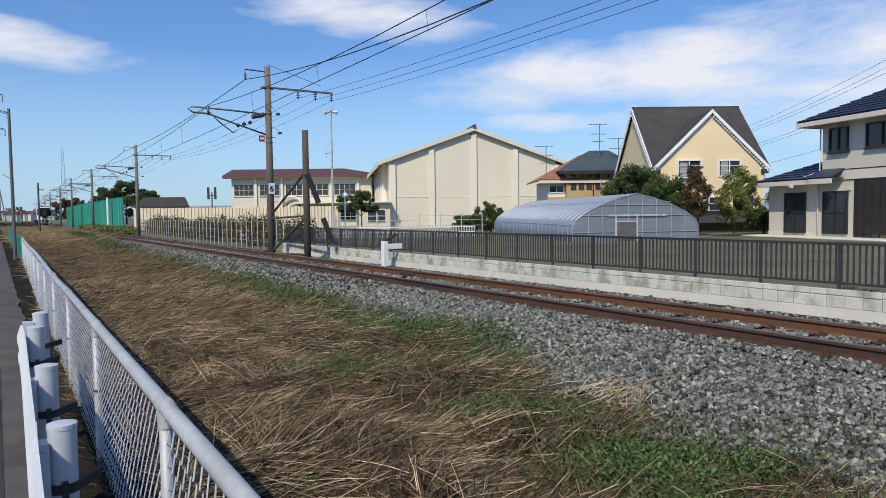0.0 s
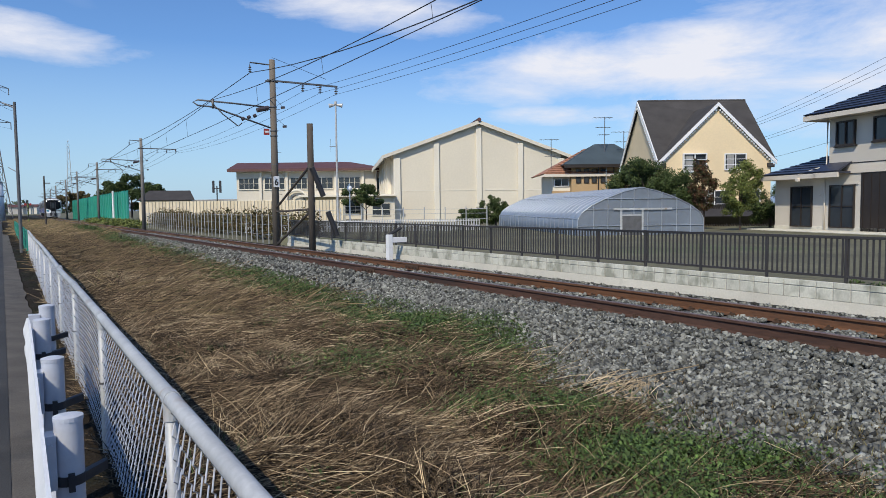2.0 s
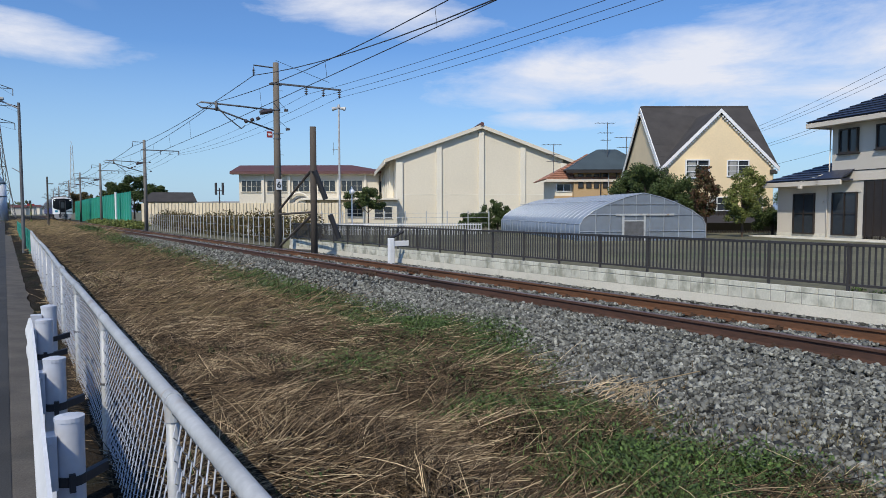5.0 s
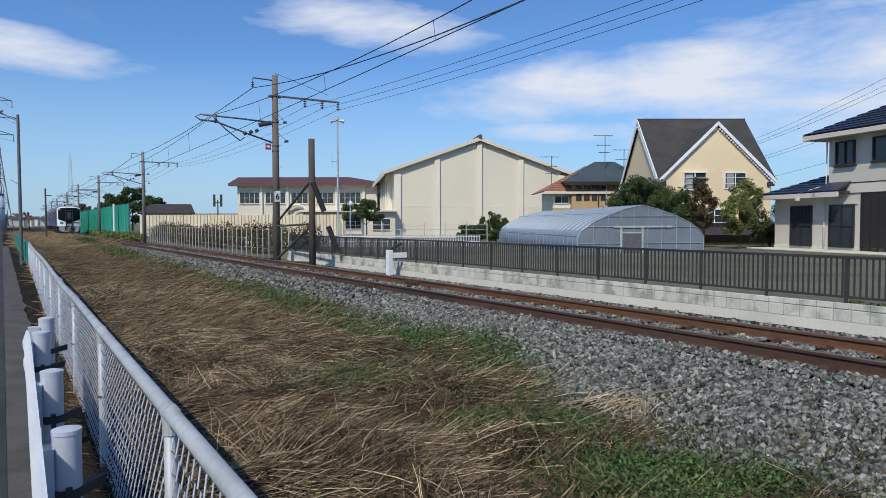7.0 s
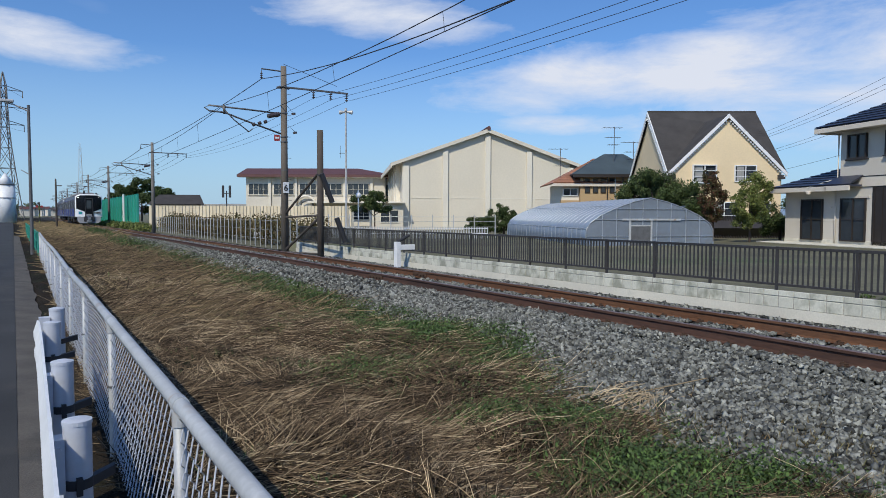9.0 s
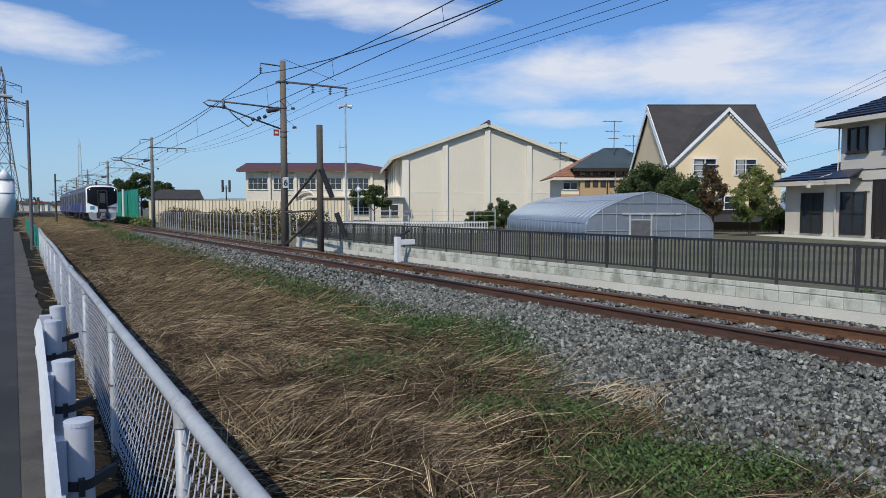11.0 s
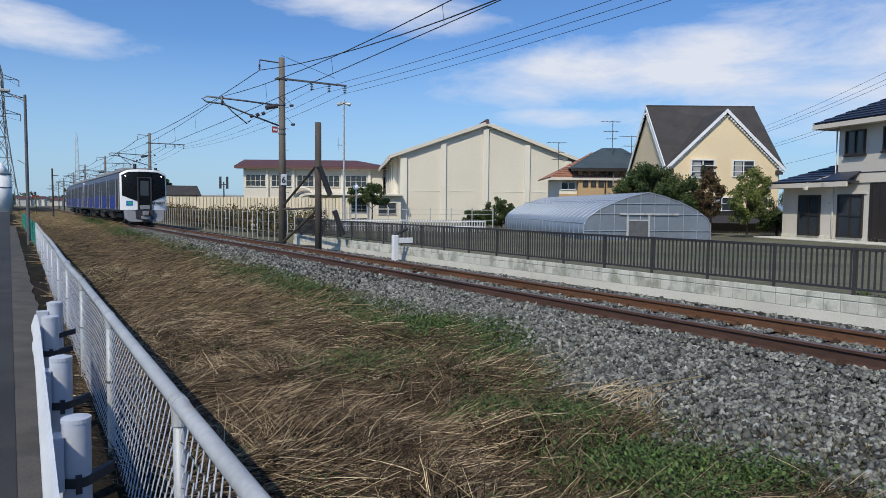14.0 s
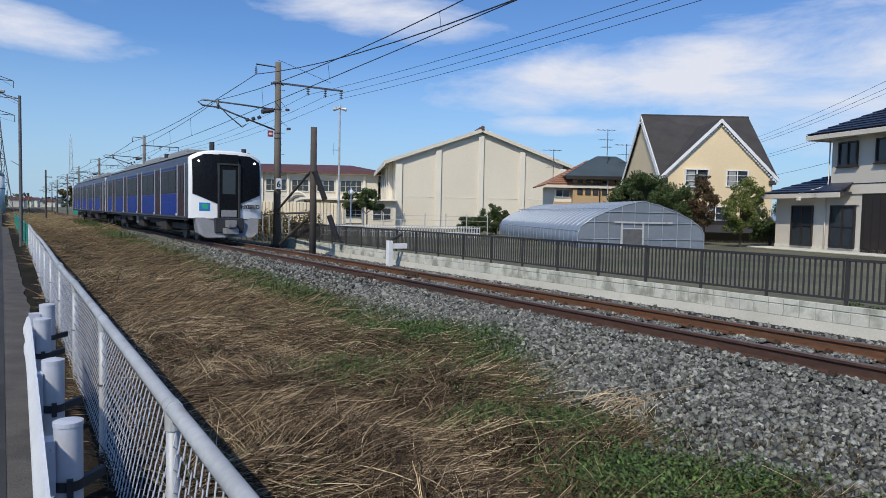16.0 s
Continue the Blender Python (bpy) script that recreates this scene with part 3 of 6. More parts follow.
def make_guard_rail():
    g = thing("guard_rail", "white steel guard rail with capped posts and black clamps", "guard rail")
    # the folded beam, its back to the fence
    prof = [(0.0, 0.0), (0.0, 0.03), (-0.012, 0.075), (-0.012, 0.125), (0.0, 0.16), (0.0, 0.19), (-0.014, 0.225), (-0.014, 0.265), (0.0, 0.31), (0.012, 0.35)]
    bm = bmesh.new()
    ys = [-2.0, 0.5, 2.4, 3.5, 4.6, 5.4, 5.9, 6.15]
    bend = [0, 0, 0, 0, 0, 0.0, -0.004, -0.012]
    rings = []
    for y, b in zip(ys, bend):
        x = 0.068 + 0.016 * (y - 2.3) + b
        rise = 0.018 * (y - 2.5)
        rings.append([bm.verts.new((x + px, y, 0.06 + rise + pz)) for px, pz in prof] + [bm.verts.new((x + px + 0.014, y, 0.06 + rise + pz)) for px, pz in prof[::-1]])
    n = len(rings[0])
    for a, b in zip(rings, rings[1:]):
        for i in range(n):
            bm.faces.new((a[i], b[i], b[(i + 1) % n], a[(i + 1) % n]))
    bm.faces.new(rings[0][::-1])
    bm.faces.new(rings[-1])
    bmesh.ops.recalc_face_normals(bm, faces=bm.faces[:])
    part("beam", bm, M["white"], g, "white folded steel beam")
    for i, (x, y, top) in enumerate(((0.19, 1.7, 0.42), (0.200, 3.22, 0.445), (0.205, 4.32, 0.49), (0.215, 5.74, 0.515), (0.275, 6.32, 0.545))):
        bm = bmesh.new()
        tube(bm, [(x, y, -0.7), (x, y, top - 0.015)], 0.056, 20)
        pst = part("post", bm, M["post_white"], g, "", True)
        pst.modifiers.new("edge", "EDGE_SPLIT").split_angle = radians(40)
        bm = bmesh.new()
        tube(bm, [(x, y, top - 0.022), (x, y, top - 0.004)], 0.0585, 20)
        tube(bm, [(x, y, top - 0.004), (x, y, top + 0.004)], 0.057, 20, True, 0.030)
        part("cap", bm, M["post_white"], pst)
        bm = bmesh.new()
        tube(bm, [(x, y, top - 0.29), (x, y, top - 0.25)], 0.0635, 20)
        prism(bm, [(x + 0.045, y - 0.04, top - 0.29), (x + 0.15, y + 0.06, top - 0.285), (x + 0.15, y + 0.10, top - 0.285), (x + 0.045, y + 0.01, top - 0.29)], (0, 0, 0.04))
        box(bm, x - 0.012, y - 0.078, top - 0.31, x + 0.012, y - 0.05, top - 0.235)
        part("clamp", bm, M["dark"], pst, "black clamp tied to the fence")
        bm = bmesh.new()
        box(bm, 0.082 + 0.016 * (y - 2.3), y - 0.045, top - 0.30, x - 0.05, y + 0.045, top - 0.07)
        tube(bm, [(x - 0.075, y - 0.065, top - 0.11), (x - 0.075, y - 0.04, top - 0.11)], 0.014, 6)
        part("bracket", bm, M["post_white"], pst)


make_guard_rail()


# ---- poles of the overhead line ----
def insulator(bm, p, n=3, r=0.07, gap=0.09):
    x, y, z = p
    tube(bm, [(x, y, z), (x, y, z - gap * (n + 0.6))], 0.018, 6)
    for i in range(n):
        tube(bm, [(x, y, z - gap * (i + 0.6)), (x, y, z - gap * (i + 0.95))], r * 0.55, 10, True, r)


def line_pole(x, y, height, arm=True, number=False, dark=False, half=False, grey=False):
    p = thing("overhead_line_pole", "weathered railway pole with steel arms and insulators", "utility pole", "line poles", m=Matrix.Translation((x, y, -0.45)))
    h = height + 0.15
    bm = bmesh.new()
    tube(bm, [(0, 0, -0.5), (0, 0, h * 0.5), (0, 0, h)], 0.165, 16, True, 0.12)
    part("mast", bm, M["pole_dark"] if dark else (M["pole_grey"] if grey else M["pole"]), p, "", True)
    k = 0
    for z in np.arange(1.9, h - 1.0, 0.45):
        s = -1 if k % 2 else 1
        part("step", bar((0.08, 0.12 * s, z), (0.24, 0.17 * s, z), 0.010, 5), M["steel"], p)
        k += 1
    for z in (h * 0.45, h * 0.6, h - 0.9, h - 2.0, h - 3.0):
        part("band", bar((0, 0, z), (0, 0, z + 0.05), 0.158, 12), M["steel"], p)
    # upper arm with three insulators
    ca = part("cross_arm", bbox(-0.25, -0.09, h - 0.92, 2.95, -0.03, h - 0.84, 0.01), M["steel"], p)
    bm = bmesh.new()
    box(bm, -0.25, 0.15, h - 0.92, 0.3, 0.19, h - 0.84)
    part("arm_clamp", bm, M["steel"], p)
    for dx in (1.32, 2.12, 2.88):
        bm = bmesh.new()
        insulator(bm, (dx, -0.06, h - 0.90), 3, 0.085, 0.1)
        part("insulator", bm, M["insulator"], p)
    bm = bmesh.new()
    tube(bm, [(0, 0, h - 0.22), (-0.95, 0, h - 0.20), (-0.95, 0, h - 0.36)], 0.03, 6)
    part("top_bracket", bm, M["steel"], p)
    bm = bmesh.new()
    insulator(bm, (-0.95, 0, h - 0.34), 3, 0.07, 0.08)
    part("insulator", bm, M["insulator"], p)
    if arm:
        bm = bmesh.new()
        za, zb = h - 2.0, h - 2.95
        tube(bm, [(-0.15, 0, za), (-1.6, 0, za + 0.06), (-3.1, 0, za + 0.1), (-3.28, 0, za + 0.0), (-3.1, 0, za - 0.12), (-2.5, 0, za - 0.14), (-1.6, 0, za - 0.42), (-0.15, 0, zb + 0.1)], 0.035, 8)
        tube(bm, [(-2.6, 0, za + 0.08), (-2.1, 0, za - 0.42), (-1.5, 0, za - 0.86), (-1.35, 0, za - 0.72)], 0.025, 6)
        tube(bm, [(-2.5, 0, za + 0.17), (-2.5, 0, za - 0.2)], 0.05, 8)
        part("cantilever", bm, M["steel"], p, "looped steel tube bracket reaching over the track", True)
        bm = bmesh.new()
        tube(bm, [(-0.7, 0.0, za - 0.15), (-0.2, 0, za - 0.02)], 0.10, 10)
        for t in (0, 0.25, 0.5):
            tube(bm, [(-0.75 - t, 0, za - 0.36 - t * 0.30), (-0.85 - t, 0, za - 0.42 - t * 0.30)], 0.075, 10)
        part("stay_insulator", bm, M["insulator"], p)
        for q in ((0.42, 0, h - 1.92), (0.48, 0, h - 2.72)):
            bm = bmesh.new()
            tube(bm, [q, (q[0] + 0.01, 0, q[2] - 0.09)], 0.09, 10)
            tube(bm, [(0.1, 0, q[2] + 0.3), q], 0.008, 4)
            part("side_insulator", bm, M["insulator"], p)
    if number:
        bm = bbox(-0.13, -0.19, 2.66, 0.13, -0.17, 3.12, 0.01)
        pl = part("number_plate", bm, M["white"], p, "small white plate with the black figure 6")
        fig = letters("6", 0.36, pl)
        fig.matrix_local = Matrix.Translation((-0.10, -0.196, 2.76)) @ Matrix.Rotation(radians(90), 4, "X")
        bm = bmesh.new()
        box(bm, -0.44, -0.03, h - 3.16, -0.2, 0.0, h - 2.90)
        pl = part("red_plate", bm, M["red"], p, "red and white warning plate")
        bm = bmesh.new()
        box(bm, -0.40, -0.036, h - 3.07, -0.24, -0.029, h - 2.99)
        part("white_band", bm, M["white"], pl)
    return p


line_pole(9.86, 28.3, 7.88, number=True)
line_pole(10.6, 65.2, 7.95, grey=True)
line_pole(10.35, 96.0, 7.7, grey=True)
line_pole(11.0, 131.0, 8.3, grey=True)
line_pole(11.2, 158.0, 8.0, grey=True)
line_pole(11.6, 195.0, 8.0, grey=True)
line_pole(12.6, 235.0, 8.0, grey=True)
line_pole(9.8, -10.5, 8.0)


def stub_pole():
    """A short braced pole tied to the big one."""
    p = thing("braced_pole", "short dark creosoted pole braced to the line pole", "utility pole", m=Matrix.Translation((9.62, 23.7, -0.45)))
    bm = bmesh.new()
    tube(bm, [(0, 0, -0.4), (0, 0, 4.85)], 0.128, 14, True, 0.115)
    part("mast", bm, M["pole_dark"], p, "", True)
    d = Vector((0.24, 4.6, 0))
    for a, b, r in (((0, 0, 3.35), (0.24, 4.6, 1.75), 0.05), ((0, 0, 1.72), (0.24, 4.6, 1.62), 0.045), ((0, 0, 1.68), (0.24, 4.6, 0.2), 0.05), ((0, 0, 0.28), (0.24, 4.6, 0.12), 0.045)):
        part("brace", bar(a, b, r, 6), M["pole_dark"], p)
    for a, b in (((-0.02, -0.15, 3.25), (0.42, -0.12, 2.2)), ((0.60, -0.1, 1.62), (0.95, -0.1, 0.72))):
        bm = bmesh.new()
        tube(bm, [a, b], 0.10, 10)
        part("guard_tube", bm, M["dark"], p, "leaning black guard tube")


stub_pole()


def marker_post():
    p = thing("track_marker", "white concrete track marker with a sign arm", "marker", m=Matrix.Translation((10.3, 19.0, -0.42)))
    part("post", bbox(-0.085, -0.085, -0.3, 0.085, 0.085, 0.86, 0.012), M["white"], p)
    part("arm", bbox(0.075, -0.06, 0.60, 0.62, -0.02, 0.77, 0.008), M["white"], p)
    bm = bmesh.new()
    tube(bm, [(0.02, 0.05, 0.85), (0.46, 0.05, 1.06)], 0.05, 8)
    part("cover", bm, M["dark"], p)


marker_post()


# ---- wires ----
def wire_run(name, a, b, sag, r, label, mid=()):
    bm = bmesh.new()
    pts = []
    a, b = Vector(a), Vector(b)
    for i in range(17):
        t = i / 16
        q = a.lerp(b, t)
        q.z -= sag * 4 * t * (1 - t)
        pts.append(q)
    tube(bm, pts, r, 5, False)
    return tagged(part(name, bm, M["cable"]), label, "cable")


LOW_A, LOW_B, LOW_C = 6.30, 6.52, 6.70
POLES = [(9.86, -10.5, 7.58), (9.86, 28.3, 7.58), (10.6, 65.2, 7.65), (10.35, 96.0, 7.4), (11.0, 131, 8.0), (11.2, 158, 7.7), (11.6, 195, 7.7), (12.6, 235, 7.7)]
for (xa, ya, za), (xb, yb, zb) in zip(POLES, POLES[1:]):
    first = ya < 0
    r = 0.011 if ya < 60 else 0.014
    for dx, low in ((1.32, LOW_A), (2.12, LOW_B), (2.88, LOW_C)):
        wire_run("feeder_cable", (xa + dx, ya, low if first else za - 1.22), (xb + dx, yb, zb - 1.22), 0.45, r * 0.7, "thin black feeder cable between the line poles")
    wire_run("ground_wire", (xa - 0.95, ya, 7.2 if first else za - 0.62), (xb - 0.95, yb, zb - 0.62), 1.3 if first else 0.3, r * 1.5, "dark feeder wire on the pole brackets")
    if first:
        wire_run("stay_wire", (xb + 2.4, yb - 0.06, zb - 0.6), (xb, yb, zb + 0.1), 0.0, 0.010, "thin stay wire at the pole top")
    a0, a1 = Vector((xa - 2.5, ya, 7.4 if first else za - 1.85)), Vector((xb - 2.5, yb, zb - 1.85))
    c0, c1 = Vector((xa - 2.45, ya, 5.32 if first else za - 2.85)), Vector((xb - 2.45, yb, zb - 2.85))
    hang = 1.1 if first else 0.4
    wire_run("catenary_wire", a0, a1, hang, r * 1.1, "messenger wire over the track")
    wire_run("contact_wire", c0, c1, 0.0, r, "contact wire over the track")
    for i in range(1, 7):
        t = i / 7
        q, e = a0.lerp(a1, t), c0.lerp(c1, t)
        q.z -= hang * 4 * t * (1 - t)
        if q.z - e.z > 0.1:
            tagged(part("dropper_wire", bar(q, e, 0.006, 4), M["cable"]), "short dropper wire over the track", "cable", "dropper wires")


# ---- buildings ----
def at(x, y, z, turn):
    return Matrix.Translation((x, y, z)) @ Matrix.Rotation(radians(turn), 4, "Z")


def window(parent, x0, z0, x1, z1, y, frame_mat, panes=2, depth=0.08, sill=False, curtain=False, bars=0):
    """A framed window on a wall that faces -y; frame proud of the wall."""
    bm = bmesh.new()
    f = 0.06
    for a in ((x0, z0, x1, z0 + f), (x0, z1 - f, x1, z1), (x0, z0 + f, x0 + f, z1 - f), (x1 - f, z0 + f, x1, z1 - f)):
        box(bm, a[0], y - depth, a[1], a[2], y + 0.02, a[3])
    w = part("window", bm, frame_mat, parent)
    pw = (x1 - x0 - 2 * f) / panes
    for i in range(panes):
        xa = x0 + f + i * pw
        part("pane", bbox(xa, y - depth * 0.45 + 0.012 * (i % 2), z0 + f, xa + pw, y - depth * 0.2 + 0.012 * (i % 2), z1 - f), M["glass"], w)
        if i:
            part("mullion", bbox(xa - 0.025, y - depth * 0.9, z0 + f, xa + 0.025, y - 0.01, z1 - f), frame_mat, w)
    if bars:
        for k in range(1, bars + 1):
            z = z0 + (z1 - z0) * k / (bars + 1)
            part("glazing_bar", bbox(x0 + f, y - depth * 0.8, z - 0.015, x1 - f, y - 0.015, z + 0.015), frame_mat, w)
    if curtain:
        part("curtain", bbox(x0 + f + pw * 0.15, y - depth * 0.5 - 0.004, z0 + f, x0 + f + pw * 0.85, y - depth * 0.46, z1 - f), M["curtain"], w)
    if sill:
        part("sill", bbox(x0 - 0.08, y - 0.16, z0 - 0.07, x1 + 0.08, y, z0 - 0.002, 0.01), frame_mat, w)
    return w


def sheet(name, pts, thick, material, parent, label=""):
    """A flat slab from its outline."""
    pts = [Vector(p) for p in pts]
    n = (pts[1] - pts[0]).cross(pts[2] - pts[0]).normalized()
    if n.z < 0:
        n = -n
    bm = bmesh.new()
    prism(bm, pts, n * thick)
    return part(name, bm, material, parent, label)


def courses(name, parent, origin, across, up, rows, tilt, length_at, material, thick=0.03):
    """Rows of overlapping shingles or tiles on a slope, each row a strip of its own."""
    o, a, u = Vector(origin), Vector(across).normalized(), Vector(up)
    nrm = a.cross(u).normalized()
    if nrm.z < 0:
        nrm = -nrm
    for i in range(rows):
        t0, t1 = i / rows, (i + 1.12) / rows
        s0, s1 = length_at(t0)
        r0, r1 = length_at(min(t1, 1))
        p = [o + u * t0 + a * s0 + nrm * thick, o + u * t0 + a * s1 + nrm * thick, o + u * t1 + a * r1 + nrm * 0.004, o + u * t1 + a * r0 + nrm * 0.004]
        bm = bmesh.new()
        prism(bm, p, nrm * thick * 0.6)
        part(name, bm, material, parent)


def gable_house():
    h = thing("gabled_house", "cream yellow house with steep charcoal roof and white trim", "house", m=at(34.82, 28.49, -0.05, -32.48))
    W, E, R, D = 7.22, 4.05, 8.33, 9.0
    F = 7.55
    i = 0.32
    bm = bmesh.new()
    # body with a gable at each end, and the front gable
    prism(bm, [(0.06, 0.32, 0), (0.06, D - 0.3, 0), (0.06, D - 0.3, E + 0.05), (0.06, D / 2, R - 0.12), (0.06, 0.32, E + 0.05)], (W - 0.12, 0, 0))
    part("wall", bm, M["yellow"], h, "cream yellow rendered wall")
    bm = bmesh.new()
    prism(bm, [(i - 0.12, 0.13, 0), (W - i + 0.12, 0.13, 0), (W - i + 0.12, 0.13, E + 0.05), (W / 2, 0.13, F - 0.12), (i - 0.12, 0.13, E + 0.05)], (0, 0.35, 0))
    part("front_wall", bm, M["yellow"], h, "cream yellow front gable")
    t = 0.12
    yF = (F - E) / (R - E) * D / 2
    sheet("roof", [(-0.1, -0.05, E - 0.1), (W / 2, -0.05, F), (W / 2, yF, F), (-0.1, 0.05, E - 0.1)], t, M["dark_roof"], h, "charcoal shingle slope")
    sheet("roof", [(W + 0.1, -0.05, E - 0.1), (W / 2, -0.05, F), (W / 2, yF, F), (W + 0.1, 0.05, E - 0.1)], t, M["dark_roof"], h)
    main = sheet("roof", [(-0.1, D / 2, R), (-0.1, 0, E - 0.1), (W / 2, yF, F)], t, M["dark_roof"], h)
    sheet("roof", [(W + 0.1, D / 2, R), (W + 0.1, 0, E - 0.1), (W / 2, yF, F)], t, M["dark_roof"], h)
    sheet("roof", [(-0.1, D / 2, R), (W / 2, yF, F), (W + 0.1, D / 2, R)], t, M["dark_roof"], h)
    sheet("roof", [(-0.1, D, E - 0.1), (W + 0.1, D, E - 0.1), (W + 0.1, D / 2, R), (-0.1, D / 2, R)], t, M["dark_roof"], h)
    fq = (F - E) / (R - E)

    def valley(q):
        return min(W / 2 + 0.1, 0.02 + (W / 2 + 0.1) * q / fq)
    courses("roof_course", main, (-0.1, 0.0, E - 0.1 + t), (1, 0, 0), (0, D / 2, R - E + 0.1), 26, 0, lambda q: (0, valley(q)), M["dark_roof"], 0.024)
    courses("roof_course", main, (-0.1, 0.0, E - 0.1 + t), (1, 0, 0), (0, D / 2, R - E + 0.1), 26, 0, lambda q: (W + 0.2 - valley(q), W + 0.2), M["dark_roof"], 0.024)
    part("ridge_cap", bbox(-0.12, D / 2 - 0.1, R + 0.04, W + 0.12, D / 2 + 0.1, R + 0.2, 0.03), M["dark_roof"], h)
    # white barge boards with dentils
    def barge(a, b, d, out):
        a, b = Vector(a), Vector(b)
        bm = bmesh.new()
        prism(bm, [a, b, b - Vector((0, 0, 0.25)), a - Vector((0, 0, 0.25))], d)
        bd = part("barge_board", bm, M["white"], h, "white barge board")
        n = 26
        for k in range(1, n):
            q = a.lerp(b, k / n) - Vector((0, 0, 0.34))
            part("dentil", bbox(q.x - 0.045, q.y + out[1] - 0.045, q.z - 0.05, q.x + 0.045, q.y + out[1] + 0.045, q.z + 0.06), M["white"], bd)
    barge((-0.12, -0.1, E - 0.02), (W / 2, -0.1, F + 0.13), (0, 0.06, 0), (0, 0.12))
    barge((W + 0.12, -0.1, E - 0.02), (W / 2, -0.1, F + 0.13), (0, 0.06, 0), (0, 0.12))
    barge((-0.16, 0, E - 0.02), (-0.16, D / 2, R + 0.1), (0.06, 0, 0), (0, 0))
    barge((-0.16, D, E - 0.02), (-0.16, D / 2, R + 0.1), (0.06, 0, 0), (0, 0))
    for x in (-0.05, W - 0.40):
        part("eave_return", bbox(x, 0.0, E - 0.42, x + 0.45, 0.3, E - 0.16, 0.02), M["dark_roof"], h)
    window(h, 1.45, 3.38, 2.95, 4.52, 0.13, M["white"], 2, 0.22, True, True, 2)
    window(h, 4.1, 3.45, 5.5, 4.5, 0.13, M["white"], 2, 0.08, False, True, 2)
    window(h, 2.6, 0.9, 4.4, 2.2, 0.13, M["white"], 2, 0.1, True, True, 2)
    window(h, 5.2, 0.5, 6.4, 2.3, 0.13, M["white"], 2, 0.1)


gable_house()


def right_house():
    h = thing("two_storey_house", "greige two-storey house with dark blue tiled hip roofs", "house", m=at(33.55, 20.1, -0.12, -107.2))
    part("plinth", bbox(-0.02, -0.02, -0.1, 16, 8, 0.28, 0.01), M["concrete"], h, "pale plinth")
    part("wall", bbox(0, 0, 0.28, 16, 8, 2.7), M["greige"], h, "greige rendered ground floor")
    part("upper_wall", bbox(3.35, 0.0, 3.0, 16, 7.5, 5.35), M["greige"], h, "greige rendered upper floor")
    part("band", bbox(3.9, -0.06, 2.72, 16, 0.4, 3.16, 0.01), M["fascia"], h, "pale band between the floors")
    part("band_line", bbox(3.9, -0.075, 3.16, 16, 0.3, 3.20), M["frame_dark"], h)

    def tiles(z0, z1, x0, x1, y0, y1, hip, rows, left=True):
        r = bmesh.new()
        # hip roof: slope on the street side and on the end
        a = [(x0, y0, z0), (x1, y0, z0), (x1, (y0 + y1) / 2, z1), (x0 + hip, (y0 + y1) / 2, z1)]
        ob = sheet("roof", a, 0.07, M["blue_tile"], h, "dark blue glazed tiles")
        sheet("roof", [(x0, y0, z0), (x0 + hip, (y0 + y1) / 2, z1), (x0, y1, z0)], 0.07, M["blue_tile"], h)
        run = (y1 - y0) / 2
        courses("roof_course", ob, (x0, y0, z0 + 0.07), (1, 0, 0), (0, run, z1 - z0), rows, 0, lambda q: (q * hip, x1 - x0), M["blue_tile"], 0.045)
        run2 = Vector((hip, 0, z1 - z0))
        courses("roof_course", ob, (x0, y0, z0 + 0.07), (0, 1, 0), run2, rows, 0, lambda q: (q * run, (y1 - y0) - q * run), M["blue_tile"], 0.045)
        part("fascia_board", bbox(x0 - 0.02, y0 - 0.03, z0 - 0.17, x1, y0 + 0.05, z0 + 0.05, 0.01), M["fascia"], h, "pale eaves board")
        part("fascia_board", bbox(x0 - 0.03, y0 - 0.02, z0 - 0.17, x0 + 0.05, y1, z0 + 0.05, 0.01), M["fascia"], h)
        part("soffit", bbox(x0 + 0.05, y0 + 0.05, z0 - 0.12, x1, y0 + 1.2, z0 - 0.08), M["fascia"], h)
        part("soffit", bbox(x0 + 0.05, y0 + 1.2, z0 - 0.12, x0 + 1.2, y1, z0 - 0.08), M["fascia"], h)
    tiles(2.72, 4.55, -0.2, 3.35, -0.75, 8.4, 4.2, 14)
    tiles(5.42, 7.6, 2.55, 16, -0.75, 8.2, 4.2, 14)
    part("pent_roof", bbox(3.3, -0.75, 2.74, 4.6, 0.0, 2.82), M["blue_tile"], h)
    sheet("pent_roof", [(3.2, -0.75, 2.8), (4.6, -0.75, 2.8), (4.6, 0.02, 3.2), (3.2, 0.02, 3.2)], 0.06, M["blue_tile"], h)
    part("fascia_board", bbox(3.2, -0.78, 2.55, 4.6, -0.70, 2.78, 0.01), M["fascia"], h)
    bm = bmesh.new()
    tube(bm, [(3.3, -0.08, 5.2), (3.3, -0.08, 3.15), (2.3, -0.78, 2.75)], 0.04, 8)
    part("downpipe", bm, M["fascia"], h, "pale rain pipe", True)
    bm = bmesh.new()
    tube(bm, [(3.18, -0.06, 2.6), (3.18, -0.06, 0.1)], 0.035, 8)
    part("downpipe", bm, M["fascia"], h, "", True)
    part("gutter_end", bbox(2.25, -0.9, 2.42, 2.42, -0.75, 2.58, 0.02), M["fascia"], h)
    for x0, x1 in ((1.1, 2.44), (3.46, 4.83)):
        window(h, x0, 0.24, x1, 2.22, 0.0, M["frame_dark"], 2, 0.09, False, False, 1)
    part("window_hood", bbox(3.3, -0.05, 2.22, 5.0, 0.0, 2.32), M["greige"], h)
    window(h, 3.8, 4.0, 4.8, 5.1, 0.0, M["frame_dark"], 2, 0.14, True, False)
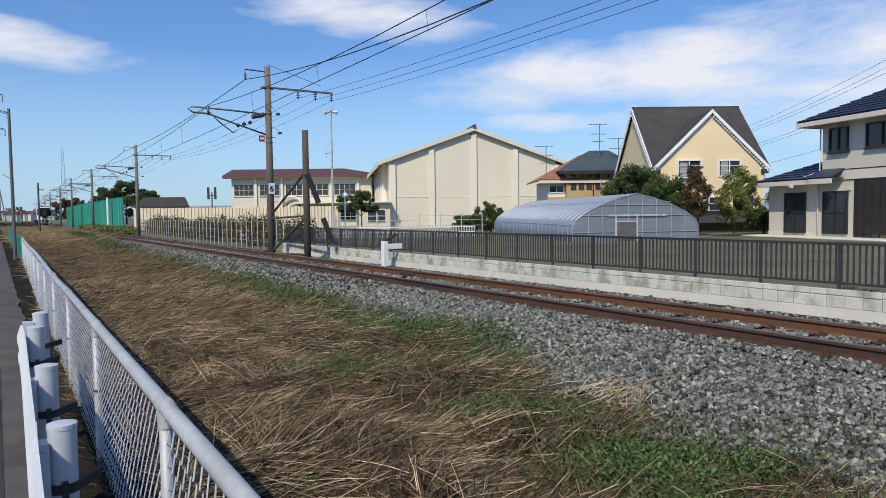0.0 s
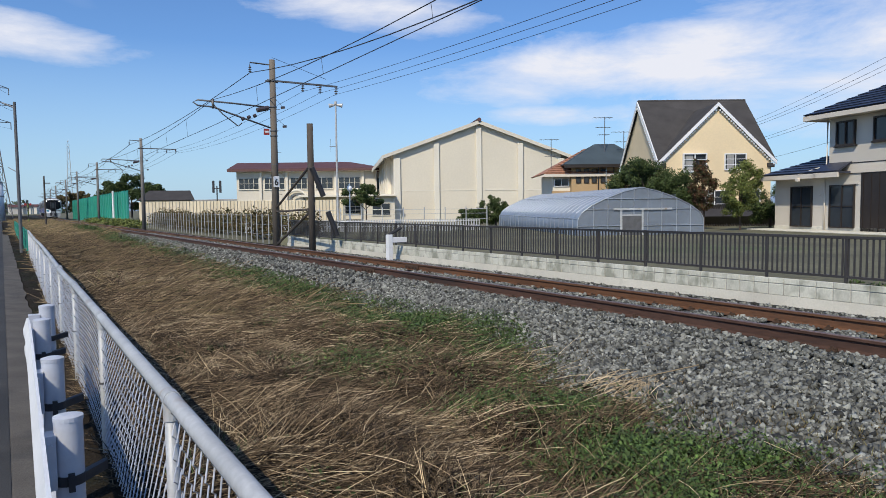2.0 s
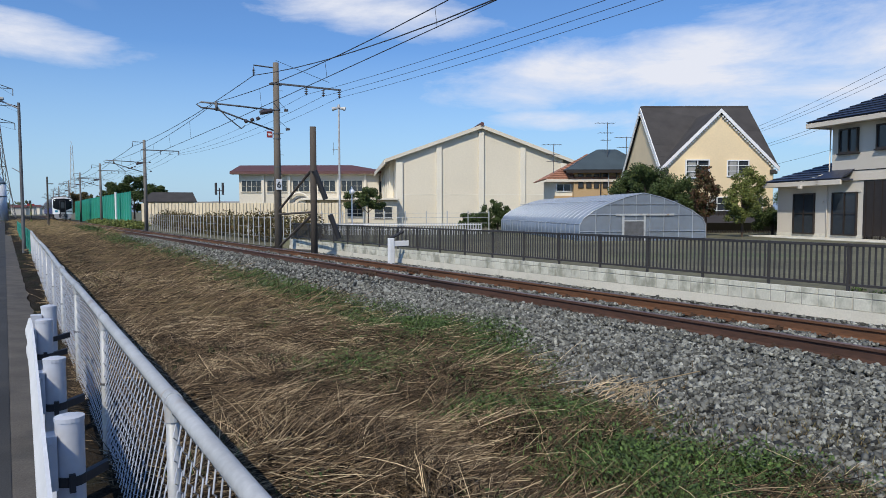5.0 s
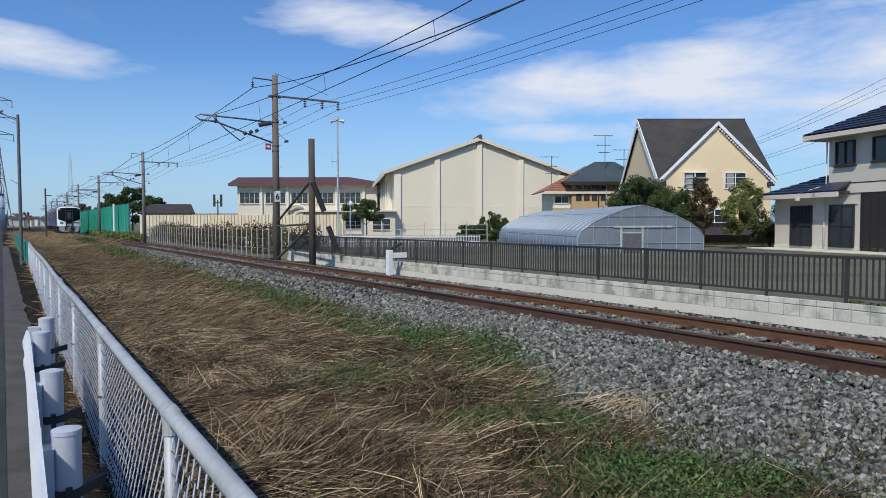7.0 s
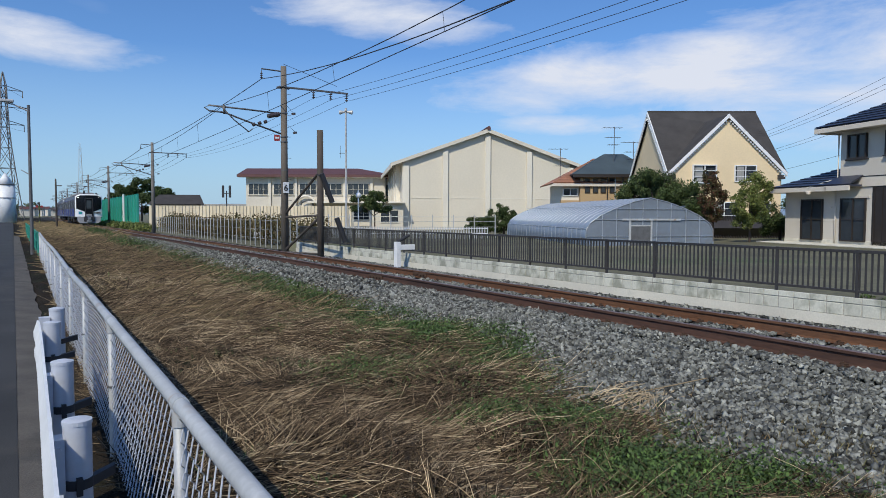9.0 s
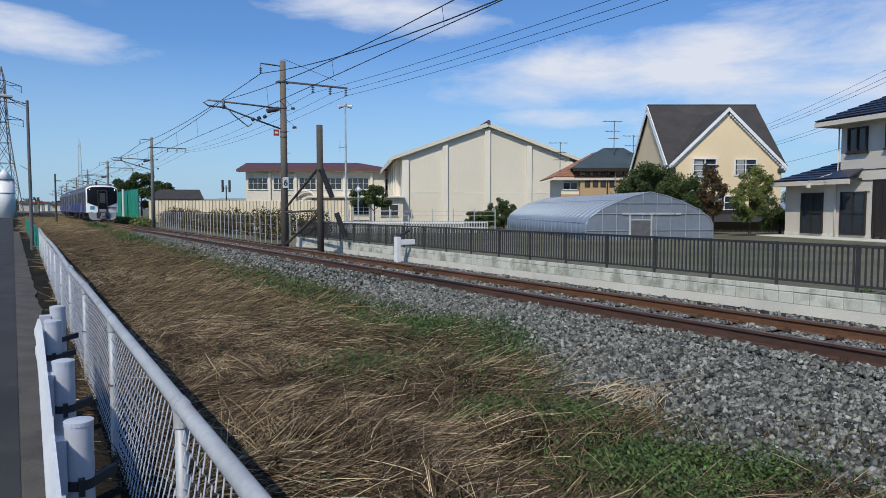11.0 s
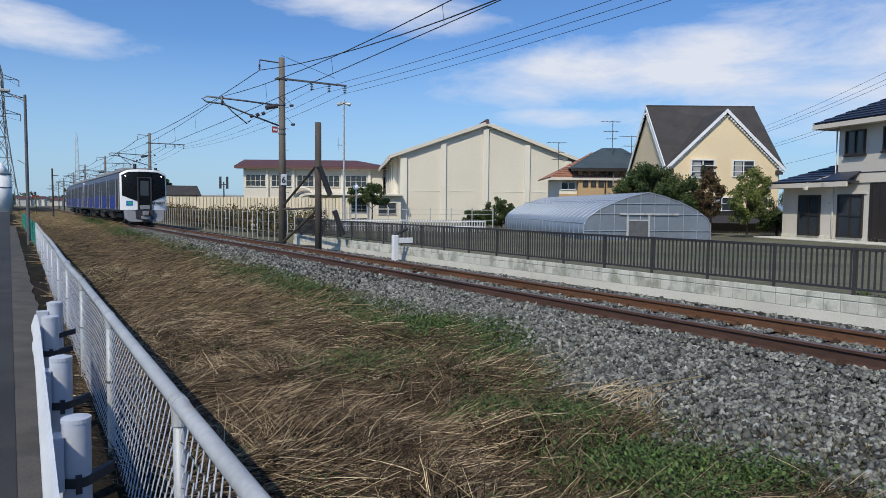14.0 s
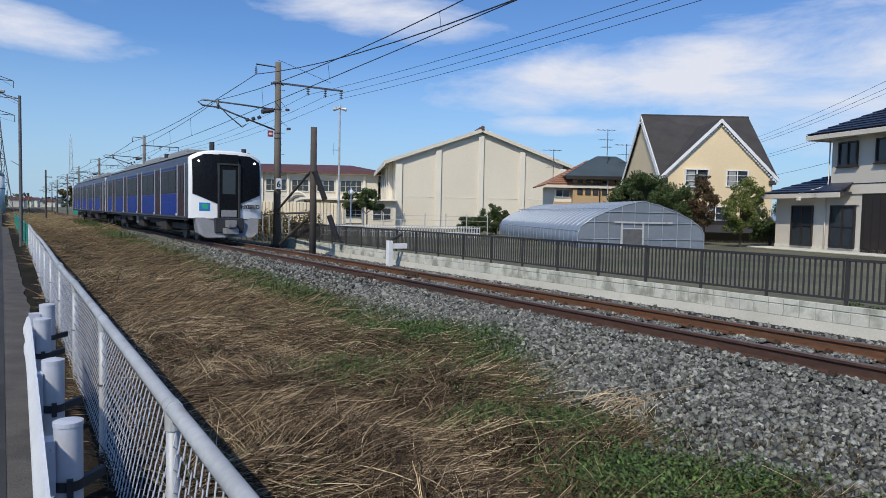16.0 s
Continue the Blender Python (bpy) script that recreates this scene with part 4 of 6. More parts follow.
    window(h, 5.75, 4.05, 7.3, 5.1, 0.0, M["frame_dark"], 2, 0.14, True, False)
    part("entrance_recess", bbox(5.12, -0.02, 0.1, 7.2, 0.02, 2.7), M["frame_dark"], h, "dark entrance screen")
    for k in range(5):
        part("screen_slat", bbox(5.2 + k * 0.4, -0.05, 0.1, 5.26 + k * 0.4, -0.02, 2.7), M["frame_dark"], h)
    part("door", bbox(7.3, -0.05, 0.2, 8.3, 0.0, 2.3, 0.01), M["frame_dark"], h)
    part("terrace", bbox(-0.3, -1.5, -0.1, 9, -0.02, 0.12, 0.02), M["concrete"], h, "pale terrace slab")
    part("vent", bbox(2.85, -0.05, 1.75, 2.95, 0.0, 1.83, 0.01), M["fascia"], h)


right_house()


def gym():
    h = thing("school_gym", "large cream gymnasium hall with a low gabled roof", "gymnasium", m=at(36.55, 66.19, -0.4, -24.6))
    W, R, L = 19.2, 11.1, 24.0
    s = 0.36
    E = R - s * W / 2
    bm = bmesh.new()
    prism(bm, [(0, 0, 0), (W, 0, 0), (W, 0, E), (W / 2, 0, R - 0.1), (0, 0, E)], (0, L, 0))
    part("wall", bm, M["cream"], h, "cream rendered hall wall")
    for k in range(5):
        x = k * W / 4
        w = 0.75 if k in (0, 4) else 0.62
        top = R - s * abs(x - W / 2) - 0.55
        part("pilaster", bbox(x - (0.0 if k == 0 else w / 2), -0.24, 0, x + (w if k == 0 else w / 2), 0.0, top, 0.03), M["cream_trim"], h)
    for k in range(1, 6):
        y = k * 4.0
        part("pilaster", bbox(-0.5, y - 0.3, 0, 0.0, y + 0.3, E - 0.2, 0.03), M["cream_trim"], h)
        part("side_window", bbox(-0.05, y + 0.5, 3.8, 0.02, y + 3.5, E - 0.9), M["glass"], h)
    part("string_course", bbox(0.8, -0.03, 3.5, W, 0.0, 3.6), M["cream_trim"], h)
    o = 1.25
    for sg in (-1, 1):
        x1 = W / 2 + sg * (W / 2 + o)
        z1 = R - s * (W / 2 + o)
        sheet("roof", [(x1, -0.5, z1), (W / 2, -0.5, R), (W / 2, L + 1, R), (x1, L + 1, z1)], 0.16, M["grey_roof"], h, "grey sheet roof")
        bm = bmesh.new()
        prism(bm, [(x1, -0.56, z1 - 0.18), (W / 2, -0.56, R - 0.22), (W / 2, -0.56, R + 0.2), (x1, -0.56, z1 + 0.2)], (0, 0.1, 0))
        part("fascia_board", bm, M["school"], h, "cream fascia")
        part("eaves_board", bbox(x1 - 0.06, -0.46, z1 - 0.35, x1 + 0.06, L + 1, z1 + 0.16), M["cream_trim"], h)
    bm = bmesh.new()
    tube(bm, [(W / 2, -0.7, R + 0.25), (W / 2, L + 1, R + 0.25)], 0.22, 8)
    part("ridge_cap", bm, M["red_roof"], h)
    # low annex at the corner
    a = thing("gym_annex", "low cream annex with a flat roof and green-tinted window", "building", m=at(32.9, 66.4, -0.4, -24.6))
    part("wall", bbox(0, 0, 0, 3.4, 10, 2.9), M["cream"], a)
    part("roof", bbox(-1.4, -0.6, 2.9, 3.55, 10.5, 3.12, 0.03), M["cream_trim"], a, "pale flat roof")
    window(a, 0.9, 0.8, 2.9, 2.2, 0, M["cream_trim"], 2, 0.08, False, False, 1)


gym()


def school():
    h = thing("school_building", "two-storey cream school with a maroon roof", "school", m=at(29.2, 100.6, -0.4, -32.48))
    W = 20.6
    part("wall", bbox(0, 0, 0, W, 9, 7.4), M["school"], h, "cream school wall")
    sheet("roof", [(-1.0, -1.0, 7.35), (W + 1.2, -1.0, 7.35), (W - 4.5, 4.0, 8.55), (-1.0, 4.0, 8.55)], 0.18, M["red_roof"], h, "maroon sheet roof")
    sheet("roof", [(-1.0, 10, 7.35), (W + 1.2, 10, 7.35), (W - 4.5, 4.0, 8.55), (-1.0, 4.0, 8.55)], 0.18, M["red_roof"], h)
    part("fascia_board", bbox(-1.05, -1.08, 7.15, W + 1.2, -0.98, 7.5), M["red_roof"], h)
    part("soffit", bbox(-1.0, -1.0, 7.12, W + 1.1, 0, 7.2), M["cream_trim"], h)
    for x in (3.55, 7.4, 10.9, 14.6, 18.6):
        part("pilaster", bbox(x - 0.18, -0.3, 0, x + 0.18, 0, 7.15), M["cream_trim"], h)
    for x0, x1, n in ((0.35, 3.3, 4), (4.1, 7.1, 4), (7.9, 10.4, 3), (11.6, 14.2, 3), (15.0, 18.2, 4)):
        window(h, x0, 4.55, x1, 6.25, 0, M["cream_trim"], n, 0.12, True, False, 1)
        window(h, x0, 0.9, x1, 2.9, 0, M["cream_trim"], n, 0.12, False, False, 1)
    part("canopy", bbox(9.5, -2.5, 3.3, W, 0, 3.6, 0.03), M["cream_trim"], h, "pale canopy")
    # arched emblem over the entrance
    bm = bmesh.new()
    tube(bm, [(8.9 + 1.5 * math.cos(a), -0.5, 3.0 + 1.35 * math.sin(a)) for a in [math.pi * k / 16 for k in range(17)]], 0.16, 8)
    part("arch", bm, M["cream_trim"], h)
    bm = bmesh.new()
    tube(bm, [(9.1 + 0.9 * math.cos(a), -0.55, 3.0 + 0.75 * math.sin(a)) for a in [math.pi * k / 12 for k in range(13)]], 0.1, 8)
    part("arch", bm, M["steel"], h)
    # set-back wing
    w = thing("school_wing", "set-back school wing with dark windows", "school", m=at(45.6, 92.0, -0.4, -32.48))
    part("wall", bbox(0, 0, 0, 8, 6, 7.0), M["school"], w)
    part("roof", bbox(-0.5, -0.8, 7.0, 8.4, 6.5, 7.4, 0.04), M["red_roof"], w, "maroon flat eaves")
    for x in (0.5, 3.0, 5.4):
        window(w, x, 4.4, x + 2.0, 6.2, 0, M["cream_trim"], 2, 0.1)
        window(w, x, 0.9, x + 2.0, 2.9, 0, M["cream_trim"], 2, 0.1)


school()


def tan_house():
    h = thing("ochre_house", "ochre house with a dark teal hip roof", "house", m=at(38.9, 40.65, 0.2, -32.48))
    part("wall", bbox(0, 0, 0, 5.6, 6, 4.35), M["ochre"], h, "ochre rendered wall")
    for a, b in (([(-0.7, -0.6, 4.3), (6.2, -0.6, 4.3), (4.2, 3, 6.2), (2.6, 3, 6.2)], 0), ([(-0.7, -0.6, 4.3), (2.6, 3, 6.2), (-0.7, 6.6, 4.3)], 0), ([(6.2, -0.6, 4.3), (4.2, 3, 6.2), (6.2, 6.6, 4.3)], 0)):
        sheet("roof", a, 0.1, M["teal_roof"], h, "dark teal slates")
    part("fascia_board", bbox(-0.72, -0.65, 4.12, 6.2, -0.58, 4.36), M["frame_dark"], h)
    for x in (0.35, 1.0, 1.62, 2.35):
        window(h, x, 2.9, x + 0.42, 4.05, 0, M["frame_dark"], 1, 0.08)
    for x in (2.15, 3.4):
        bm = bmesh.new()
        tube(bm, [(x, -0.12, 0), (x, -0.12, 4.2)], 0.05, 6)
        part("downpipe", bm, M["frame_dark"], h)
    part("service_mast", bar((2.75, -0.25, 2.0), (2.75, -0.25, 4.25), 0.04, 6), M["galv"], h)
    b = thing("orange_roofed_house", "cream house with an orange tiled hip roof", "house", m=at(38.0, 41.9, -0.1, -32.48))
    part("wall", bbox(0.0, 0, 0, 5.0, 6, 3.95), M["cream_trim"], b)
    part("wall_band", bbox(-0.05, -0.05, 0, 1.5, 0.3, 2.6), M["ochre"], b)
    o = sheet("roof", [(-0.8, -0.7, 3.9), (5.6, -0.7, 3.9), (4.0, 3, 6.1), (3.2, 3, 6.1)], 0.1, M["orange_tile"], b, "orange roof tiles")
    courses("roof_course", o, (-0.8, -0.7, 4.0), (1, 0, 0), (0, 3.7, 2.2), 12, 0, lambda q: (q * 4.0, 6.4 - q * 1.6), M["orange_tile"], 0.05)
    sheet("roof", [(-0.8, -0.7, 3.9), (3.2, 3, 6.1), (-0.8, 6.7, 3.9)], 0.1, M["orange_tile"], b)
    part("fascia_board", bbox(-0.82, -0.75, 3.72, 5.6, -0.68, 3.95), M["fascia"], b)
    window(b, 0.1, 2.95, 1.3, 3.6, -0.02, M["white"], 2, 0.08)
    for x, y, z, hgt in ((39.0, 43.2, 4.7, 2.2), (42.3, 40.3, 5.6, 3.0), (43.6, 39.4, 5.2, 2.2)):
        an = thing("roof_antenna", "thin steel television aerial on a roof", "antenna", "roof aerials", m=at(x, y, z, -20))
        part("mast", bar((0, 0, -0.6), (0, 0, hgt), 0.03, 6), M["steel"], an)
        for zz, ln in ((hgt - 0.1, 0.95), (hgt - 0.9, 0.7), (hgt - 1.5, 0.5)):
            bo = part("boom", bar((-ln, 0, zz), (ln * 0.7, 0, zz + 0.05), 0.018, 5), M["steel"], an)
            for k in range(5):
                xx = -ln + k * ln * 0.4
                part("element", bar((xx, -0.35, zz + 0.02), (xx, 0.35, zz + 0.02), 0.012, 4), M["steel"], bo)


tan_house()


def greenhouse():
    h = thing("greenhouse", "arched plastic-film greenhouse on steel hoops", "greenhouse", m=at(23.9, 20.55, -0.05, -26))
    prof = [(-2.95, 0), (-2.93, 0.70), (-2.76, 1.0), (-2.3, 1.33), (-1.6, 1.66), (-0.8, 1.94), (0, 2.12)]
    prof += [(-x, z) for x, z in prof[-2::-1]]
    L = 16.8
    bays = 24
    bm = bmesh.new()
    rows = []
    for j in range(bays * 2 + 1):
        y = L * j / (bays * 2)
        sag = 0.013 if j % 2 else 0.0
        rows.append([bm.verts.new((x * (1 - sag * 0.4), y, z * (1 - sag * 0.6))) for x, z in prof])
    for a, b in zip(rows, rows[1:]):
        for i in range(len(prof) - 1):
            bm.faces.new((a[i], a[i + 1], b[i + 1], b[i])).smooth = True
    cover = part("film_cover", bm, M["film"], h, "hazy plastic film stretched between hoops")
    cover.modifiers.new("thick", "SOLIDIFY").thickness = 0.004
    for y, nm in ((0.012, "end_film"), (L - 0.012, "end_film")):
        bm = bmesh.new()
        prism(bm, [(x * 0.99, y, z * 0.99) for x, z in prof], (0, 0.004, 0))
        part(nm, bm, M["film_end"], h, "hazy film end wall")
    hoop = None
    for j in range(bays + 1):
        y = L * j / bays
        if hoop is None:
            bm = bmesh.new()
            tube(bm, [(x, 0, z) for x, z in prof], 0.02, 6)
            hoop = part("hoop", bm, M["pipe"], h)
        else:
            share("hoop", hoop, h, Matrix.Translation((0, y, 0)))
    for x, z in ((-2.93, 0.75), (-1.6, 1.76), (1.6, 1.76), (2.93, 0.75), (0, 2.12)):
        part("purlin", bar((x, 0, z), (x, L, z), 0.015, 6), M["pipe"], h)
    for x in (-2.2, -1.55, -0.95, -0.35, 0.3, 0.95, 1.65, 2.3):
        top = float(np.interp(x, [p[0] for p in prof], [p[1] for p in prof]))
        part("end_stud", bar((x, -0.01, 0), (x, -0.01, top), 0.022 if abs(x) > 1.2 else 0.018, 6), M["pipe"], h)
    for z in (0.42, 1.16, 1.62):
        w = float(np.interp(z, [p[1] for p in prof[:7]], [-p[0] for p in prof[:7]]))
        part("end_rail", bar((-w, -0.012, z), (w, -0.012, z), 0.018, 6), M["pipe"], h)
    d = part("door_frame", bbox(-1.0, -0.05, 0.0, -0.9, -0.02, 1.16), M["galv"], h)
    part("door_frame", bbox(0.0, -0.05, 0.0, 0.08, -0.02, 1.16), M["galv"], h)
    part("door_head", bbox(-1.3, -0.06, 1.12, 1.4, -0.02, 1.2), M["galv"], h)
    # Doorway isn't cut: a dark grey sheet stands for the shade inside.
    part("door_opening", bbox(-0.9, -0.035, 0.0, 0.0, -0.03, 0.86), M["steel"], h, "dark grey sheet standing for the shaded open doorway")
    part("frame_beam", bbox(-0.9, -0.05, 0.86, 0.0, -0.02, 0.92), M["galv"], h)


greenhouse()


# ---- fences behind the line ----
def yard_fences():
    a, b = Vector((12.2, 77.8, 0)), Vector((30.6, 66.1, 0))
    f = thing("cream_panel_fence", "tall cream ribbed panel fence before the school", "fence")
    d = (b - a).normalized()
    n = int((b - a).length / 0.36)
    turn = math.atan2(d.y, d.x)
    part("back_sheet", bbox(0, 0.05, 0.3, (b - a).length, 0.07, 2.48), M["joint"], f).matrix_local = Matrix.Translation((a.x, a.y, -0.35)) @ Matrix.Rotation(turn, 4, "Z")
    pan = part("panel", bbox(0.02, -0.02, 0.3, 0.31, 0.05, 2.54, 0.015), M["cream_fence"], f)
    for i in range(n):
        q = a + d * (i * 0.36)
        m = Matrix.Translation((q.x, q.y, -0.35)) @ Matrix.Rotation(turn, 4, "Z")
        if i == 0:
            pan.matrix_local = m
        else:
            share("panel", pan, f, m)
    f = thing("pipe_fence", "old galvanised post fence overgrown with vines", "fence")
    po = part("post", bar((0, 0, -0.3), (0, 0, 1.5), 0.024, 7), M["galv"], f)
    ys = list(np.arange(30.5, 76, 1.0))
    for i, y in enumerate(ys):
        m = Matrix.Translation((11.2 + 0.02 * (y - 30), y, -0.45)) @ Matrix.Rotation(random.uniform(-0.03, 0.03), 4, "X")
        if i == 0:
            po.matrix_local = m
        else:
            share("post", po, f, m)
    for z in (0.0, 0.5, 0.98):
        part("strand", bar((11.2, 30.5, z), (12.1, 75, z), 0.005, 5), M["wire"], f)
    f = thing("green_noise_barrier", "tall green ribbed panel barrier along the track", "barrier")
    p = bmesh.new()
    for k in range(5):
        box(p, 0.0, k * 0.4, 0.6, 0.10 if k % 2 else 0.04, k * 0.4 + 0.4, 4.15)
    p0 = part("panel", p, M["green_panel"], f)
    for i in range(44):
        y = 84 + i * 2.0
        m = Matrix.Translation((track_x(y) + 4.65, y, -0.6))
        if i == 0:
            p0.matrix_local = m
        else:
            share("panel", p0, f, m)
    bp = part("post", bbox(-0.16, -0.05, 0, 0.0, 0.05, 4.2), M["green_panel"], f)
    for i in range(45):
        y = 84 + i * 2.0
        m = Matrix.Translation((track_x(y) + 4.64, y, -0.6))
        if i == 0:
            bp.matrix_local = m
        else:
            share("post", bp, f, m)
    g = thing("white_post", "slim pale concrete post beside the track", "post", m=at(11.5, 91.7, -0.45, 0))
    part("shaft", bar((0, 0, -0.3), (0, 0, 4.15), 0.14, 8, 0.12), M["white"], g)
    # pipe and net fence of the school ground
    a, b = Vector((14.5, 45.4, -0.15)), Vector((27.6, 37.0, -0.15))
    f = thing("school_yard_fence", "grey pipe fence with net in front of the hall", "fence")
    d = (b - a)
    for i in range(12):
        q = a + d * (i / 11)
        part("post", bar((q.x, q.y, q.z - 0.2), (q.x, q.y, q.z + 1.45), 0.035, 7), M["galv"], f)
    for z in (0.62, 1.0, 1.3):
        part("rail_bar", bar((a.x, a.y, a.z + z), (b.x, b.y, b.z + z), 0.014, 5), M["galv"], f)
    a, b = Vector((12.0, 39.8, -0.05)), Vector((23.6, 32.4, -0.05))
    f = thing("picket_fence", "low pale grey picket fence in a yard", "fence")
    d = b - a
    n = 90
    tn = math.atan2(d.y, d.x)
    pk = part("picket", bbox(-0.035, -0.01, -0.05, 0.035, 0.01, 0.62), M["galv"], f)
    for i in range(n):
        q = a + d * (i / (n - 1))
        m = Matrix.Translation(q) @ Matrix.Rotation(tn, 4, "Z")
        if i == 0:
            pk.matrix_local = m
        else:
            share("picket", pk, f, m)
    for z in (0.2, 0.5):
        part("rail_bar", bar((a.x, a.y, z), (b.x, b.y, z), 0.02, 5), M["white"], f)
    f = thing("dark_yard_fence", "dark slatted garden fence behind the trees", "fence")
    a, b = Vector((33.4, 27.0, -0.1)), Vector((40.5, 21.9, -0.1))
    part("back_board", bar((33.4, 27.1, 0.55), (40.5, 22.0, 0.55), 0.55, 4), M["railing"], f)
    for i in range(60):
        q = a.lerp(b, i / 59)
        part("slat", bbox(q.x - 0.06, q.y - 0.03, -0.1, q.x + 0.06, q.y + 0.03, 1.25), M["railing"], f)


yard_fences()


def masts():
    p = thing("loudspeaker_mast", "tall thin grey mast with horn loudspeakers on top", "mast", m=at(24.97, 55.5, -0.35, -32))
    part("shaft", bar((0, 0, -0.4), (0, 0, 10.8), 0.11, 10, 0.07), M["galv"], p)
    for s in (-1, 1):
        bm = bmesh.new()
        tube(bm, [(0.08 * s, 0, 10.65), (0.32 * s, 0, 10.65), (0.58 * s, 0, 10.6)], 0.07, 10, True, 0.2)
        part("horn", bm, M["galv"], p, "grey horn loudspeaker")
    bm = bmesh.new()
    tube(bm, [(0, 0, 10.7), (0, 0, 11.0)], 0.15, 10, True, 0.09)
    part("cap", bm, M["galv"], p)
    part("side_aerial", bar((-0.6, 0, 7.05), (0.1, 0, 7.05), 0.025, 5), M["steel"], p)
    part("aerial_rod", bar((-0.5, 0, 6.6), (-0.5, 0, 7.7), 0.015, 5), M["steel"], p)
    g = thing("garden_lamp", "white globe lamp on a thin post", "lamp post", m=at(26.66, 56.6, -0.35, 0))
    part("post", bar((0, 0, -0.3), (0, 0, 3.2), 0.06, 8), M["white"], g)
    bm = bmesh.new()
    bmesh.ops.create_uvsphere(bm, u_segments=12, v_segments=8, radius=0.26)
    bmesh.ops.translate(bm, verts=bm.verts[:], vec=(0, 0, 3.4))
    tube(bm, [(0, 0, 3.6), (0, 0, 3.9)], 0.12, 8, True, 0.02)
    part("globe", bm, M["white"], g, "", True)
    s = thing("double_beacon", "black post carrying two upright lamps", "mast", m=at(24.0, 91.7, -0.4, -30))
    part("post", bar((0, 0, -0.3), (0, 0, 4.8), 0.08, 8), M["cable"], s)
    for x in (-0.45, 0.45):
        part("lamp_body", bbox(x - 0.14, -0.1, 3.9, x + 0.14, 0.1, 5.5, 0.03), M["cable"], s)
    part("cross_bar", bbox(-0.5, -0.04, 4.4, 0.5, 0.04, 4.5), M["cable"], s)
    lp = thing("street_lamp", "slim grey street lamp with one angled arm", "street lamp", m=at(0.63, 32.8, -0.4, 0))
    part("pole", bar((0, 0, -0.3), (0, 0, 6.15), 0.075, 10, 0.055), M["steel"], lp)
    part("arm", bar((0, 0, 5.9), (-0.78, 0, 6.25), 0.03, 8), M["galv"], lp)
    part("lamp_head", bbox(-0.98, -0.1, 6.2, -0.5, 0.1, 6.32, 0.03), M["galv"], lp)
    part("small_arm", bar((0, 0, 3.3), (-0.32, 0, 3.5), 0.02, 6), M["galv"], lp)


    sp = thing("signal_pole", "slim dark pole with a short crossarm beside the track", "utility pole", m=at(4.45, 95, -0.45, 0))
    part("shaft", bar((0, 0, -0.3), (0, 0, 6.0), 0.12, 8, 0.09), M["pole_dark"], sp)
    part("crossarm", bbox(-0.1, -0.05, 5.1, 0.65, 0.05, 5.2), M["pole_dark"], sp)
    cs = thing("crossing_signal", "level crossing signal with red lamps and striped post", "crossing signal", m=at(3.6, 128, -0.45, 0))
    for k in range(6):
        part("post_band", bar((0, 0, k * 0.6), (0, 0, k * 0.6 + 0.6), 0.10, 8), M["ink"] if k % 2 else M["leaf_light"], cs)
    for s in (-0.35, 0.35):
        part("red_lamp", bar((s, -0.1, 2.9), (s, 0.1, 2.9), 0.2, 10), M["red"], cs)
    part("lamp_bar", bbox(-0.4, -0.03, 2.85, 0.4, 0.03, 2.95), M["ink"], cs)
    ms = thing("radio_mast", "far thin red and white lattice mast", "mast", m=at(25.6, 340, -0.4, 0))
    bm = bmesh.new()
    for sx, sy in ((-1, -1), (1, -1), (1, 1), (-1, 1)):
        tube(bm, [(sx * 1.2, sy * 1.2, 0), (sx * 0.35, sy * 0.35, 31)], 0.07, 4, False)
    for k in range(14):
        w = 1.2 - 0.85 * k / 14
        tube(bm, [(-w, -w, k * 2.35), (w, -w, k * 2.35 + 2.3)], 0.045, 4, False)
        tube(bm, [(w, -w, k * 2.35), (-w, -w, k * 2.35 + 2.3)], 0.045, 4, False)
    part("lattice", bm, M["galv"], ms)


masts()


